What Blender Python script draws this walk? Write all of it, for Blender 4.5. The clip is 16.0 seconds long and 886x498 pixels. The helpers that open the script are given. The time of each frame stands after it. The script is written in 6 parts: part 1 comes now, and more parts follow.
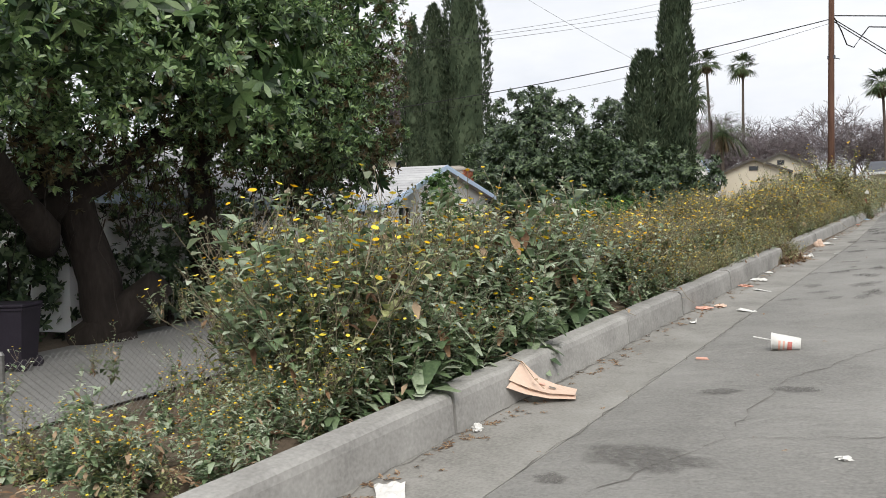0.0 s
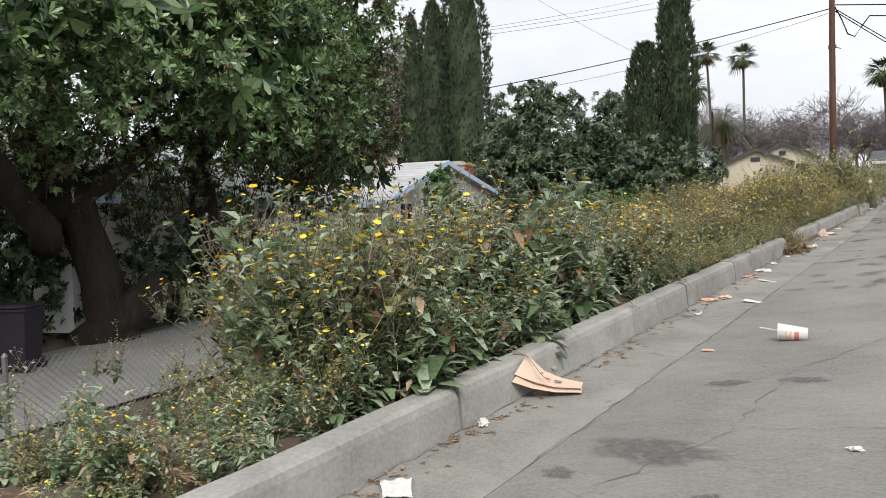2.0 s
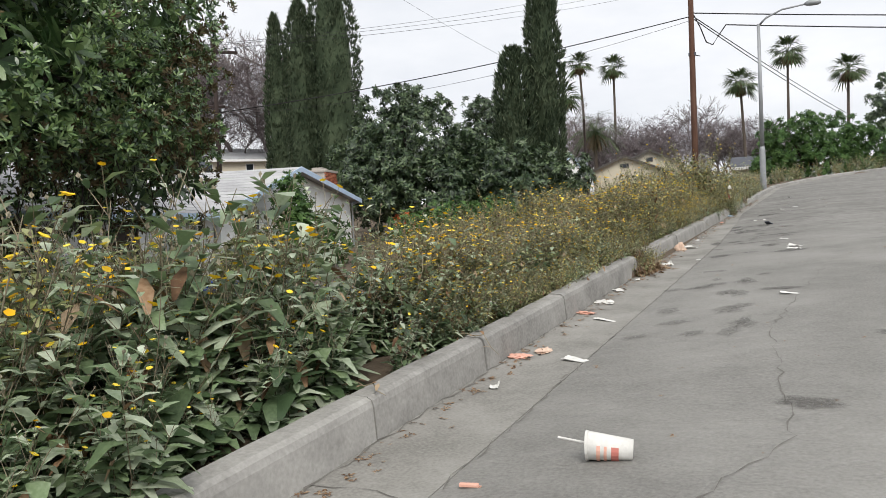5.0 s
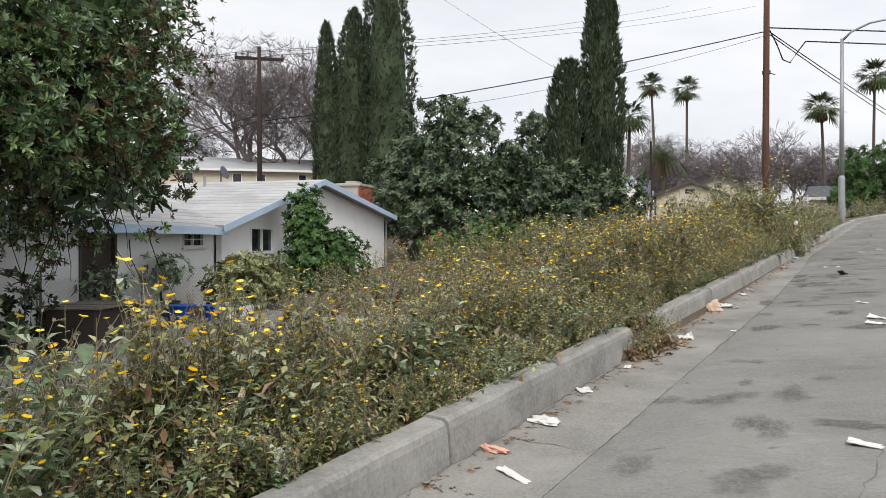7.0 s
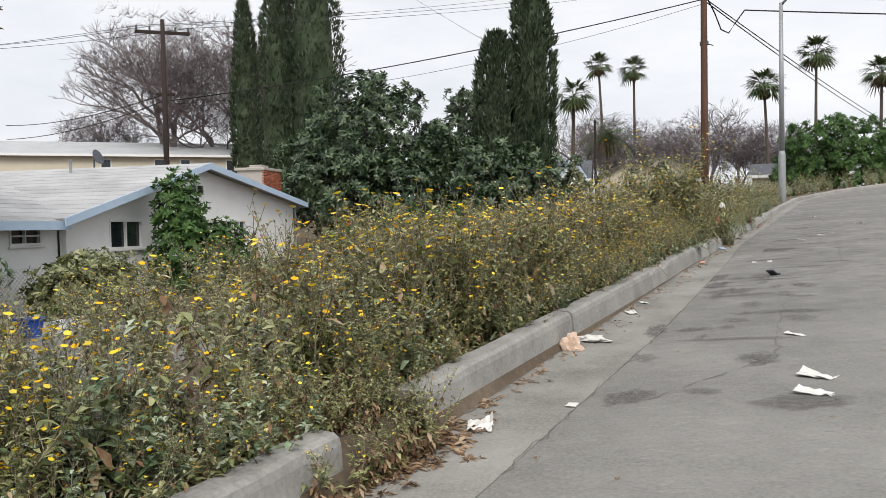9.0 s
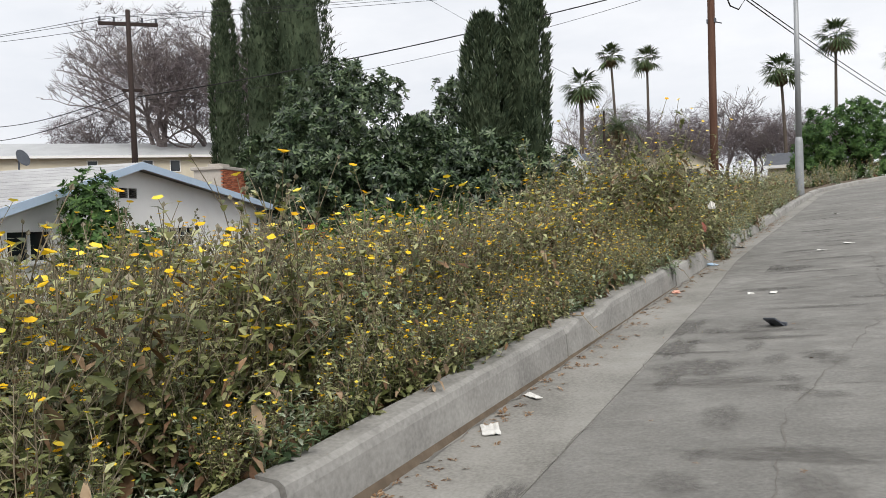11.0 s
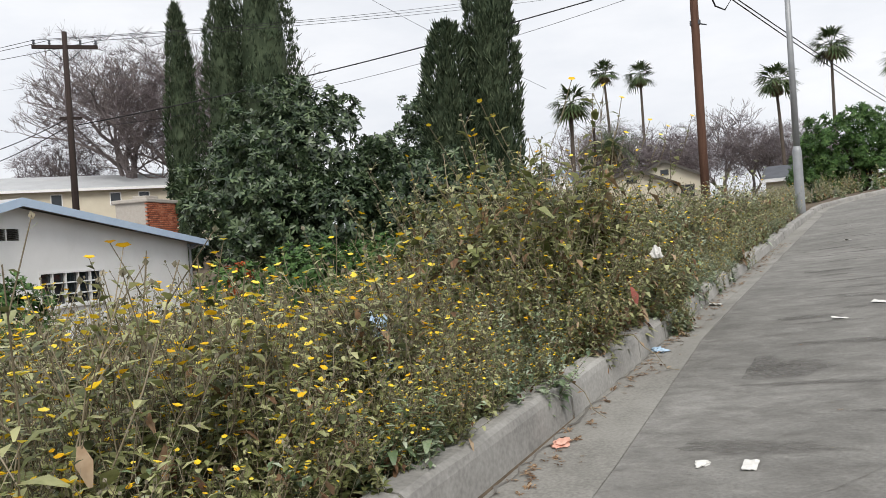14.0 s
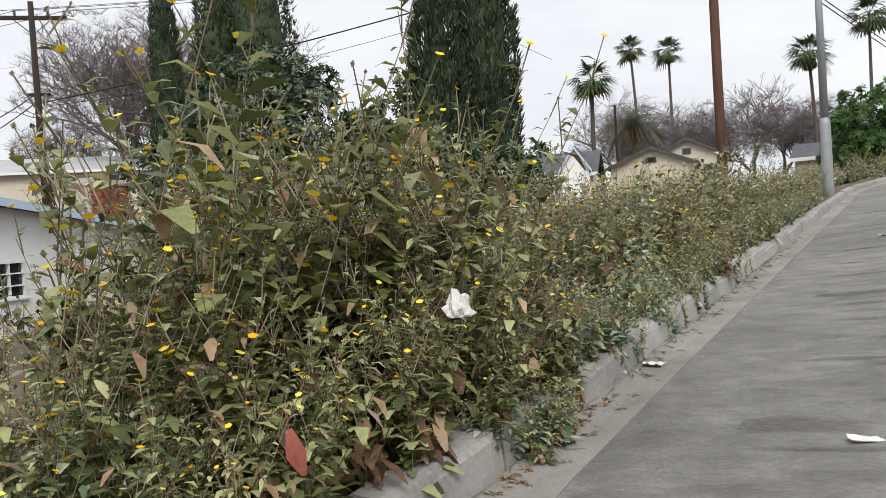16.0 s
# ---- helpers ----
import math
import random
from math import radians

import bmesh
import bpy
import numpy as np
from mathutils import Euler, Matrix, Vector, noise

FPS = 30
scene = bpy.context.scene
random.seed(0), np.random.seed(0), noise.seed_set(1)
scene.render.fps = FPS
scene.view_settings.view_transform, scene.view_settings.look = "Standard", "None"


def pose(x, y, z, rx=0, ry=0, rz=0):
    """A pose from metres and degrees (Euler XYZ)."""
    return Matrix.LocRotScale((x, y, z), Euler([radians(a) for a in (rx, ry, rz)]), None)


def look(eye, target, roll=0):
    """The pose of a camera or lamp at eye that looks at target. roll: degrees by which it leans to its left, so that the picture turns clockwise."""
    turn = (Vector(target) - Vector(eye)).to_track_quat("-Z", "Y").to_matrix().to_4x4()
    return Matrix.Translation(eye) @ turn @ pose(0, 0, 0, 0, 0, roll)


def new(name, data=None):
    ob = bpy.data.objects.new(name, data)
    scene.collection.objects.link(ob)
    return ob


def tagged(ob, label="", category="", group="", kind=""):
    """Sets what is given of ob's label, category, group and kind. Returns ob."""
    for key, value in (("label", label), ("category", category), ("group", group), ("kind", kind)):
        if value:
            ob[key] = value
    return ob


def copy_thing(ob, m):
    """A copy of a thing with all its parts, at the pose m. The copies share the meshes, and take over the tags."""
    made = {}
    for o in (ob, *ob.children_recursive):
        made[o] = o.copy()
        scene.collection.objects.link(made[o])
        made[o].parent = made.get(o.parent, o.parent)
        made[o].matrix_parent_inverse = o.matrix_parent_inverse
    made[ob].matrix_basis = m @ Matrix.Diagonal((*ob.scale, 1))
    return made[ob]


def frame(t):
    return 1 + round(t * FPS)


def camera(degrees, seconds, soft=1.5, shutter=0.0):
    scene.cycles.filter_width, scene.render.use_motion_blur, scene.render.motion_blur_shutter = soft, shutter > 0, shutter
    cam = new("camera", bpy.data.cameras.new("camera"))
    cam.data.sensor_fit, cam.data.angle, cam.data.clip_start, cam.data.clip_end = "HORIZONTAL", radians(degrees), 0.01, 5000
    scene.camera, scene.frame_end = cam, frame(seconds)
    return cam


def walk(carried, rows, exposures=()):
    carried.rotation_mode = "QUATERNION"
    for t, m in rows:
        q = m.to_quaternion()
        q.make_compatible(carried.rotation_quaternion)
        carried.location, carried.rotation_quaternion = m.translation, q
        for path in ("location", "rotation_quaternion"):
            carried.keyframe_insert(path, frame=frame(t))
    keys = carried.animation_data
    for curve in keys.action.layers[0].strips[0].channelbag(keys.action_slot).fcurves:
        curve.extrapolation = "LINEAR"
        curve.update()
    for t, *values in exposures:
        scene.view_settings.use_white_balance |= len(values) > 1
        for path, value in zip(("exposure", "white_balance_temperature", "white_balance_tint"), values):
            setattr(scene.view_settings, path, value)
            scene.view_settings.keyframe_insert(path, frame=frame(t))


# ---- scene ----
cam = camera(59.9, 16.0, soft=0.7)
PATH = [
    (0, look((2.254, -0.12, 1.4), (1.138, 1.538, 1.341), -1.0)),
    (0.5, look((2.235, -0.106, 1.405), (1.147, 1.571, 1.345), -1.0)),
    (1, look((2.231, -0.1, 1.391), (1.142, 1.576, 1.308), -1.3)),
    (1.5, look((2.24, -0.092, 1.391), (1.126, 1.567, 1.306), -1.9)),
    (2, look((2.228, -0.092, 1.39), (1.107, 1.563, 1.32), -1.8)),
    (2.5, look((2.219, -0.05, 1.384), (1.125, 1.622, 1.309), -2.2)),
    (3, look((2.184, 0.132, 1.397), (1.136, 1.834, 1.33), -3.3)),
    (3.5, look((2.11, 0.585, 1.416), (1.111, 2.316, 1.342), -3.9)),
    (4, look((2.062, 1.164, 1.45), (1.243, 2.987, 1.381), -3.1)),
    (4.2, look((2.041, 1.445, 1.457), (1.227, 3.27, 1.388), -2.8)),
    (6.3, look((1.976, 4.669, 1.608), (0.987, 6.407, 1.577), -1.3)),
    (6.5, look((1.952, 5.013, 1.637), (0.954, 6.746, 1.617), -0.7)),
    (7, look((1.936, 5.882, 1.707), (0.924, 7.607, 1.692), -0.1)),
    (7.5, look((1.906, 6.795, 1.743), (0.925, 8.537, 1.683), -1.0)),
    (8, look((1.912, 7.693, 1.799), (0.965, 9.455, 1.78), -0.6)),
    (8.5, look((1.905, 8.679, 1.821), (0.993, 10.458, 1.761), -1.0)),
    (9, look((1.905, 9.617, 1.855), (0.994, 11.396, 1.797), -1.2)),
    (9.5, look((1.905, 10.532, 1.902), (1.009, 12.319, 1.849), -1.6)),
    (9.7, look((1.904, 10.948, 1.906), (1.066, 12.763, 1.864), -1.6)),
    (11.8, look((1.641, 14.716, 2.108), (0.588, 16.416, 2.055), -3.9)),
    (12, look((1.607, 14.995, 2.121), (0.545, 16.69, 2.089), -4.4)),
    (12.5, look((1.563, 15.645, 2.159), (0.57, 17.379, 2.1), -4.1)),
    (13, look((1.553, 16.183, 2.194), (0.579, 17.93, 2.171), -4.2)),
    (13.5, look((1.555, 16.897, 2.237), (0.617, 18.663, 2.215), -4.1)),
    (14, look((1.546, 17.615, 2.281), (0.591, 19.372, 2.273), -3.8)),
    (14.5, look((1.53, 18.469, 2.319), (0.524, 20.197, 2.317), -3.1)),
    (15, look((1.494, 19.49, 2.317), (0.451, 21.196, 2.349), -3.0)),
    (15.5, look((1.461, 20.324, 2.366), (0.441, 22.044, 2.355), -3.3)),
    (16, look((1.504, 21.248, 2.393), (0.484, 22.967, 2.34), -3.8)),
]
walk(cam, PATH, [(0, 0.50), (3.5, 0.48), (6.5, 0.42), (16, 0.42)])

# ---- world and light: a bright overcast sky ----
world = bpy.data.worlds.new("world")
scene.world = world
world.use_nodes = True
wn, wl = world.node_tree.nodes, world.node_tree.links
wn.clear()
sky = wn.new("ShaderNodeTexSky")
sky.sky_type = 'NISHITA'
sky.sun_disc = False
sky.sun_elevation, sky.sun_rotation = radians(47), radians(221)
sky.dust_density, sky.air_density = 4.0, 1.0
grey = wn.new("ShaderNodeHueSaturation")
grey.inputs["Saturation"].default_value = 0.10
veil = wn.new("ShaderNodeMix")
veil.data_type = 'RGBA'
veil.inputs[0].default_value = 0.66
cloud_co, cloud, cloud_ramp = wn.new("ShaderNodeTexCoord"), wn.new("ShaderNodeTexNoise"), wn.new("ShaderNodeValToRGB")
cloud.inputs["Scale"].default_value, cloud.inputs["Detail"].default_value, cloud.inputs["Roughness"].default_value = 3.2, 6, 0.6
cloud_map = wn.new("ShaderNodeMapping")
cloud_map.inputs["Scale"].default_value = (1, 1, 3.0)
cloud_ramp.color_ramp.elements[0].position, cloud_ramp.color_ramp.elements[0].color = 0.32, (7.4, 7.75, 8.4, 1)
cloud_ramp.color_ramp.elements[1].position, cloud_ramp.color_ramp.elements[1].color = 0.68, (9.2, 9.35, 9.75, 1)
wl.new(cloud_co.outputs["Generated"], cloud_map.inputs["Vector"])
wl.new(cloud_map.outputs[0], cloud.inputs["Vector"])
wl.new(cloud.outputs[0], cloud_ramp.inputs[0])
wl.new(cloud_ramp.outputs[0], veil.inputs[7])
bg = wn.new("ShaderNodeBackground")
bg.inputs["Strength"].default_value = 0.10
wo = wn.new("ShaderNodeOutputWorld")
wl.new(sky.outputs[0], grey.inputs["Color"])
wl.new(grey.outputs[0], veil.inputs[6])
wl.new(veil.outputs[2], bg.inputs["Color"])
wl.new(bg.outputs[0], wo.inputs["Surface"])
sun = new("sun", bpy.data.lights.new("sun", 'SUN'))
sun.data.energy, sun.data.angle, sun.data.color = 2.1, radians(30), (1.0, 0.96, 0.9)
sun.matrix_world = look((0, 0, 60), (-36, 42, 0), 0)


# ---- the lie of the land ----


def zroad(y):
    """Height of the gutter: an even climb that steepens past the lamp and ends on a crest."""
    y = np.asarray(y, float)
    a = np.clip(y, -60, 46)
    b = np.clip(y - 46, 0, 10)
    c = np.clip(y - 56, 0, 24)
    d = np.clip(y - 80, 0, 20)
    return 0.105 + 0.054 * a - 0.005 * np.clip(a - 26, 0, 20) + 0.049 * b + 0.5 * b * b * (RISE - 0.049) / 10 + RISE * c + RISE * (d - d * d / 40)


RISE = 0.092
CROSS = ((0, 0.3, 0.57, 0.9, 1.3, 2, 3, 5, 8, 12, 14), (0.0, -0.008, 0.006, 0.035, 0.068, 0.115, 0.165, 0.22, 0.24, 0.2, 0.15))


def camber(o):
    """Rise of the road's surface away from the kerb."""
    return float(np.interp(o, CROSS[0], CROSS[1]))


def xkerb(y):
    y = np.clip(np.asarray(y, float), -40, 200)
    b = np.clip(y - 48, 0, 20)
    return 0.0043 * np.clip(y, 0, 60) + b * b / 40.0 + np.clip(y - 68, 0, 60) * 1.0


def uphill(s):
    """Stations of the weeds and kerb lengths, drawn out towards the top of the slope."""
    s = np.asarray(s, float)
    return s + np.interp(s, [13, 16, 20, 23, 30], [0, 0.2, 0.6, 0.9, 1.1])


LOWS = ((-60, -3.0), (-10, -1.35), (4, -0.98), (15, -0.5), (25, -0.1), (40, 0.6), (60, 2.2), (90, 4.2), (150, 6.0), (600, 8.0))


def zlow(y):
    return np.interp(y, [a for a, b in LOWS], [b for a, b in LOWS])


def land(x, y):
    """The ground beside the road: level at the kerb, then the bank falls to the yards."""
    x, y = np.asarray(x, float), np.asarray(y, float)
    d = xkerb(y) - x
    t = np.clip((d - 0.5) / 5.4, 0, 1)
    t = t * t * (3 - 2 * t)
    top = zroad(y) + 0.13
    z = top * (1 - t) + np.minimum(zlow(y), top - 0.3) * t
    z = np.where(d < 0.05, zroad(y) - 0.25, z)
    return np.where(d < -14, zroad(y) + 0.1, z)


# ---- small helpers for meshes ----
class Shape:
    """Vertices, faces and their material slots, gathered before they become one mesh."""

    def __init__(self):
        self.v, self.f, self.m = [], [], []

    def add(self, verts, faces, m=0):
        o = len(self.v)
        self.v += [tuple(p) for p in verts]
        self.f += [tuple(i + o for i in q) for q in faces]
        self.m += [m] * len(faces)
        return self

    def box(self, lo, hi, m=0, turn=None, bevel=0.0):
        (a, b, c), (d, e, f) = lo, hi
        if bevel:
            bm = bmesh.new()
            bmesh.ops.create_cube(bm, size=1)
            for v in bm.verts:
                v.co = Vector(((a + d) / 2 + v.co.x * (d - a), (b + e) / 2 + v.co.y * (e - b), (c + f) / 2 + v.co.z * (f - c)))
            bmesh.ops.bevel(bm, geom=bm.edges[:], offset=bevel, segments=2, affect='EDGES', profile=0.5)
            bm.verts.index_update()
            vs = [v.co.copy() for v in bm.verts]
            fs = [[v.index for v in q.verts] for q in bm.faces]
            bm.free()
        else:
            vs = [Vector(p) for p in ((a, b, c), (d, b, c), (d, e, c), (a, e, c), (a, b, f), (d, b, f), (d, e, f), (a, e, f))]
            fs = [(0, 3, 2, 1), (4, 5, 6, 7), (0, 1, 5, 4), (1, 2, 6, 5), (2, 3, 7, 6), (3, 0, 4, 7)]
        if turn is not None:
            vs = [turn @ v for v in vs]
        return self.add(vs, fs, m)

    def tube(self, pts, radii, sides=6, m=0, cap=True):
        pts = [Vector(p) for p in pts]
        n = len(pts)
        rings = []
        for i, p in enumerate(pts):
            d = (pts[min(i + 1, n - 1)] - pts[max(i - 1, 0)])
            d = d.normalized() if d.length > 1e-6 else Vector((0, 0, 1))
            a = d.cross(Vector((0.3, 0.9, 0.2)) if abs(d.z) > 0.7 else Vector((0, 0, 1))).normalized()
            b = d.cross(a)
            r = radii[i] if hasattr(radii, "__len__") else radii
            rings.append([p + (a * math.cos(k * 2 * math.pi / sides) + b * math.sin(k * 2 * math.pi / sides)) * r for k in range(sides)])
        vs = [v for ring in rings for v in ring]
        fs = []
        for i in range(n - 1):
            for k in range(sides):
                l = (k + 1) % sides
                fs.append((i * sides + k, i * sides + l, (i + 1) * sides + l, (i + 1) * sides + k))
        if cap:
            fs.append(tuple(range(sides))[::-1])
            fs.append(tuple((n - 1) * sides + k for k in range(sides)))
        return self.add(vs, fs, m)

    def prism(self, outline, axis, depth, m=0):
        """A flat outline (3D points) pushed along axis by depth."""
        n = len(outline)
        a = Vector(axis).normalized() * depth
        vs = [Vector(p) for p in outline] + [Vector(p) + a for p in outline]
        fs = [tuple(range(n))[::-1], tuple(range(n, 2 * n))] + [(i, (i + 1) % n, n + (i + 1) % n, n + i) for i in range(n)]
        return self.add(vs, fs, m)

    def mesh(self, name, mats, smooth=False):
        me = bpy.data.meshes.new(name)
        me.from_pydata([tuple(p) for p in self.v], [], self.f)
        for mt in (mats if isinstance(mats, (list, tuple)) else [mats]):
            me.materials.append(mt)
        if any(self.m):
            me.polygons.foreach_set("material_index", self.m)
        if smooth:
            me.polygons.foreach_set("use_smooth", [True] * len(self.f))
        me.update()
        return me


def part(name, shape, material, parent=None, label="", smooth=False):
    ob = new(name, shape.mesh(name, material, smooth))
    if parent is not None:
        ob.parent = parent
    if label:
        ob["label"] = label
    return ob


def thing(name, label, category, at=(0, 0, 0), turn=0.0, group="", kind=""):
    ob = new(name)
    ob.empty_display_size = 0.1
    ob.matrix_world = pose(at[0], at[1], at[2], 0, 0, turn)
    return tagged(ob, label, category, group, kind)


def quad_mesh(name, V, F, M, mats):
    me = bpy.data.meshes.new(name)
    n, k = len(V), len(F)
    me.vertices.add(n)
    me.vertices.foreach_set("co", np.ascontiguousarray(V, dtype=np.float32).ravel())
    me.loops.add(4 * k)
    me.loops.foreach_set("vertex_index", np.ascontiguousarray(F, dtype=np.int32).ravel())
    me.polygons.add(k)
    me.polygons.foreach_set("loop_start", np.arange(0, 4 * k, 4, dtype=np.int32))
    me.polygons.foreach_set("loop_total", np.full(k, 4, dtype=np.int32))
    me.polygons.foreach_set("material_index", np.ascontiguousarray(M, dtype=np.int32))
    for mt in mats:
        me.materials.append(mt)
    me.update(calc_edges=True)
    return me


def spread(kinds, which, at, turns, sizes):
    """Many copies of a few quad patterns gathered into arrays: positions, 3x3 turns and sizes."""
    Vs, Fs, Ms, o = [], [], [], 0
    for k, (V, F, M) in enumerate(kinds):
        sel = np.nonzero(which == k)[0]
        if not len(sel):
            continue
        W = np.einsum('nij,vj->nvi', turns[sel] * sizes[sel][:, None, None], V) + at[sel][:, None, :]
        nv = len(V)
        Vs.append(W.reshape(-1, 3))
        Fs.append((F[None] + (np.arange(len(sel)) * nv)[:, None, None] + o).reshape(-1, 4))
        Ms.append(np.tile(M, len(sel)))
        o += nv * len(sel)
    return np.concatenate(Vs), np.concatenate(Fs), np.concatenate(Ms)


def turns_z(ang, tilt=None, way=None):
    """3x3 turns: about z by ang, after leaning by tilt about a level axis."""
    c, s = np.cos(ang), np.sin(ang)
    R = np.zeros((len(ang), 3, 3))
    R[:, 0, 0], R[:, 0, 1], R[:, 1, 0], R[:, 1, 1], R[:, 2, 2] = c, -s, s, c, 1
    if tilt is not None:
        T = np.zeros_like(R)
        ct, st = np.cos(tilt), np.sin(tilt)
        T[:, 0, 0] = 1
        T[:, 1, 1], T[:, 1, 2], T[:, 2, 1], T[:, 2, 2] = ct, -st, st, ct
        R = R @ T
    return R


def turns_to(D, spin):
    """3x3 turns that carry z onto the directions D, spun about them."""
    D = D / np.linalg.norm(D, axis=1, keepdims=True)
    up = np.where(np.abs(D[:, 2:3]) > 0.9, np.array([[1.0, 0, 0]]), np.array([[0, 0, 1.0]]))
    X = np.cross(up, D)
    X /= np.linalg.norm(X, axis=1, keepdims=True)
    Y = np.cross(D, X)
    c, s = np.cos(spin)[:, None], np.sin(spin)[:, None]
    return np.stack([X * c + Y * s, Y * c - X * s, D], axis=2)


# ---- materials ----
def material(name, stops, scale=4.0, fine=40.0, rough=0.8, bump=0.2, bump_size=0.01, metal=0.0, stretch=(1, 1, 1), contrast=0.5, island=0.0, through_light=0.0, spec=0.3, object_random=0.0):
    """Colour from two scales of noise between stops, with fine relief. island: how far the colour varies from piece to piece."""
    mt = bpy.data.materials.new(name)
    mt.use_nodes = True
    nt = mt.node_tree
    N, L = nt.nodes, nt.links
    b = N["Principled BSDF"]
    co = N.new("ShaderNodeTexCoord")
    mp = N.new("ShaderNodeMapping")
    mp.inputs["Scale"].default_value = stretch
    L.new(co.outputs["Object"], mp.inputs["Vector"])
    big, small = N.new("ShaderNodeTexNoise"), N.new("ShaderNodeTexNoise")
    big.inputs["Scale"].default_value, small.inputs["Scale"].default_value = scale, fine
    big.inputs["Detail"].default_value, small.inputs["Detail"].default_value = 5, 4
    big.inputs["Roughness"].default_value = 0.65
    for n in (big, small):
        L.new(mp.outputs[0], n.inputs["Vector"])
    mix = N.new("ShaderNodeMath")
    mix.operation = 'MULTIPLY_ADD'
    mix.inputs[1].default_value, mix.inputs[2].default_value = 0.35, 0.0
    L.new(small.outputs[0], mix.inputs[0])
    add = N.new("ShaderNodeMath")
    add.operation = 'MULTIPLY_ADD'
    add.inputs[1].default_value = 0.65
    L.new(big.outputs[0], add.inputs[0])
    L.new(mix.outputs[0], add.inputs[2])
    value = add.outputs[0]
    if island or object_random:
        src = N.new("ShaderNodeNewGeometry").outputs["Random Per Island"] if island else N.new("ShaderNodeObjectInfo").outputs["Random"]
        m2 = N.new("ShaderNodeMath")
        m2.operation = 'MULTIPLY_ADD'
        m2.inputs[1].default_value = island or object_random
        sub = N.new("ShaderNodeMath")
        sub.operation = 'SUBTRACT'
        sub.inputs[1].default_value = 0.5
        L.new(src, sub.inputs[0])
        L.new(sub.outputs[0], m2.inputs[0])
        L.new(value, m2.inputs[2])
        value = m2.outputs[0]
    ramp = N.new("ShaderNodeValToRGB")
    lo, hi = 0.5 - 0.5 * contrast, 0.5 + 0.5 * contrast
    els = ramp.color_ramp.elements
    while len(els) < len(stops):
        els.new(0.5)
    for i, c in enumerate(stops):
        els[i].position = lo + (hi - lo) * i / max(1, len(stops) - 1)
        els[i].color = (*c, 1)
    L.new(value, ramp.inputs[0])
    L.new(ramp.outputs[0], b.inputs["Base Color"])
    b.inputs["Roughness"].default_value, b.inputs["Metallic"].default_value = rough, metal
    b.inputs["Specular IOR Level"].default_value = spec
    if bump:
        bp = N.new("ShaderNodeBump")
        bp.inputs["Strength"].default_value, bp.inputs["Distance"].default_value = bump, bump_size
        L.new(add.outputs[0], bp.inputs["Height"])
        L.new(bp.outputs[0], b.inputs["Normal"])
    if through_light:
        tr = N.new("ShaderNodeBsdfTranslucent")
        L.new(ramp.outputs[0], tr.inputs["Color"])
        ms = N.new("ShaderNodeMixShader")
        ms.inputs[0].default_value = through_light
        L.new(b.outputs[0], ms.inputs[1])
        L.new(tr.outputs[0], ms.inputs[2])
        L.new(ms.outputs[0], N["Material Output"].inputs["Surface"])
    return mt


m_road = material("worn_road", [(0.135, 0.131, 0.121), (0.225, 0.219, 0.203), (0.295, 0.287, 0.268)], 0.55, 55, 0.9, 0.5, 0.008, contrast=0.36)
m_gutter = material("gutter_concrete", [(0.11, 0.105, 0.094), (0.235, 0.227, 0.207), (0.325, 0.315, 0.292)], 1.3, 60, 0.9, 0.5, 0.008, contrast=0.45)
m_kerb = material("kerb_concrete", [(0.13, 0.125, 0.118), (0.28, 0.272, 0.255), (0.42, 0.41, 0.385)], 2.2, 45, 0.9, 0.5, 0.008, contrast=0.55, object_random=0.12)
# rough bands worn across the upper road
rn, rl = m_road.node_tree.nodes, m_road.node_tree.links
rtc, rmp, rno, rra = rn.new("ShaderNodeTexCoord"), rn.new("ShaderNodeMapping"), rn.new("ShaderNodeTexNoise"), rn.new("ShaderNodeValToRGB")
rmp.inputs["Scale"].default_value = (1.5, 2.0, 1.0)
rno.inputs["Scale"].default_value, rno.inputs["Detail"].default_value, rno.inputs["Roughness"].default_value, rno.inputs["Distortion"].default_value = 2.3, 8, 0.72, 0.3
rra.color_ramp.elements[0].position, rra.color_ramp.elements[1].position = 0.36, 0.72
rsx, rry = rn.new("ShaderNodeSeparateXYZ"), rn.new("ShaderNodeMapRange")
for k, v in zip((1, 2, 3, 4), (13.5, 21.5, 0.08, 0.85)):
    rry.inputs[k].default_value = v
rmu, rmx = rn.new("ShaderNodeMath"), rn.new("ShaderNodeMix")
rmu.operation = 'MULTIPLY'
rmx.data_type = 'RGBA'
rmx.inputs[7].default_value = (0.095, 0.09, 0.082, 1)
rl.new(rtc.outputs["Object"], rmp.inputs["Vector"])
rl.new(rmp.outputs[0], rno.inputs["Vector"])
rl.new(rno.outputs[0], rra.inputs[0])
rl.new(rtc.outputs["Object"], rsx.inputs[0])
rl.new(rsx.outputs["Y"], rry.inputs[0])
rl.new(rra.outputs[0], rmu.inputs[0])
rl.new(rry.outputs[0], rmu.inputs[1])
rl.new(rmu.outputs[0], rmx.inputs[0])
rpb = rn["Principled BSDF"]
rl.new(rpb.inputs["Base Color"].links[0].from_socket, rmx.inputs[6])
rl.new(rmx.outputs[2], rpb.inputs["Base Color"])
rbp = rn.new("ShaderNodeBump")
rbp.inputs["Strength"].default_value, rbp.inputs["Distance"].default_value = 0.6, 0.08
rl.new(rno.outputs[0], rbp.inputs["Height"])
rl.new(rpb.inputs["Normal"].links[0].from_socket, rbp.inputs["Normal"])
rl.new(rbp.outputs[0], rpb.inputs["Normal"])
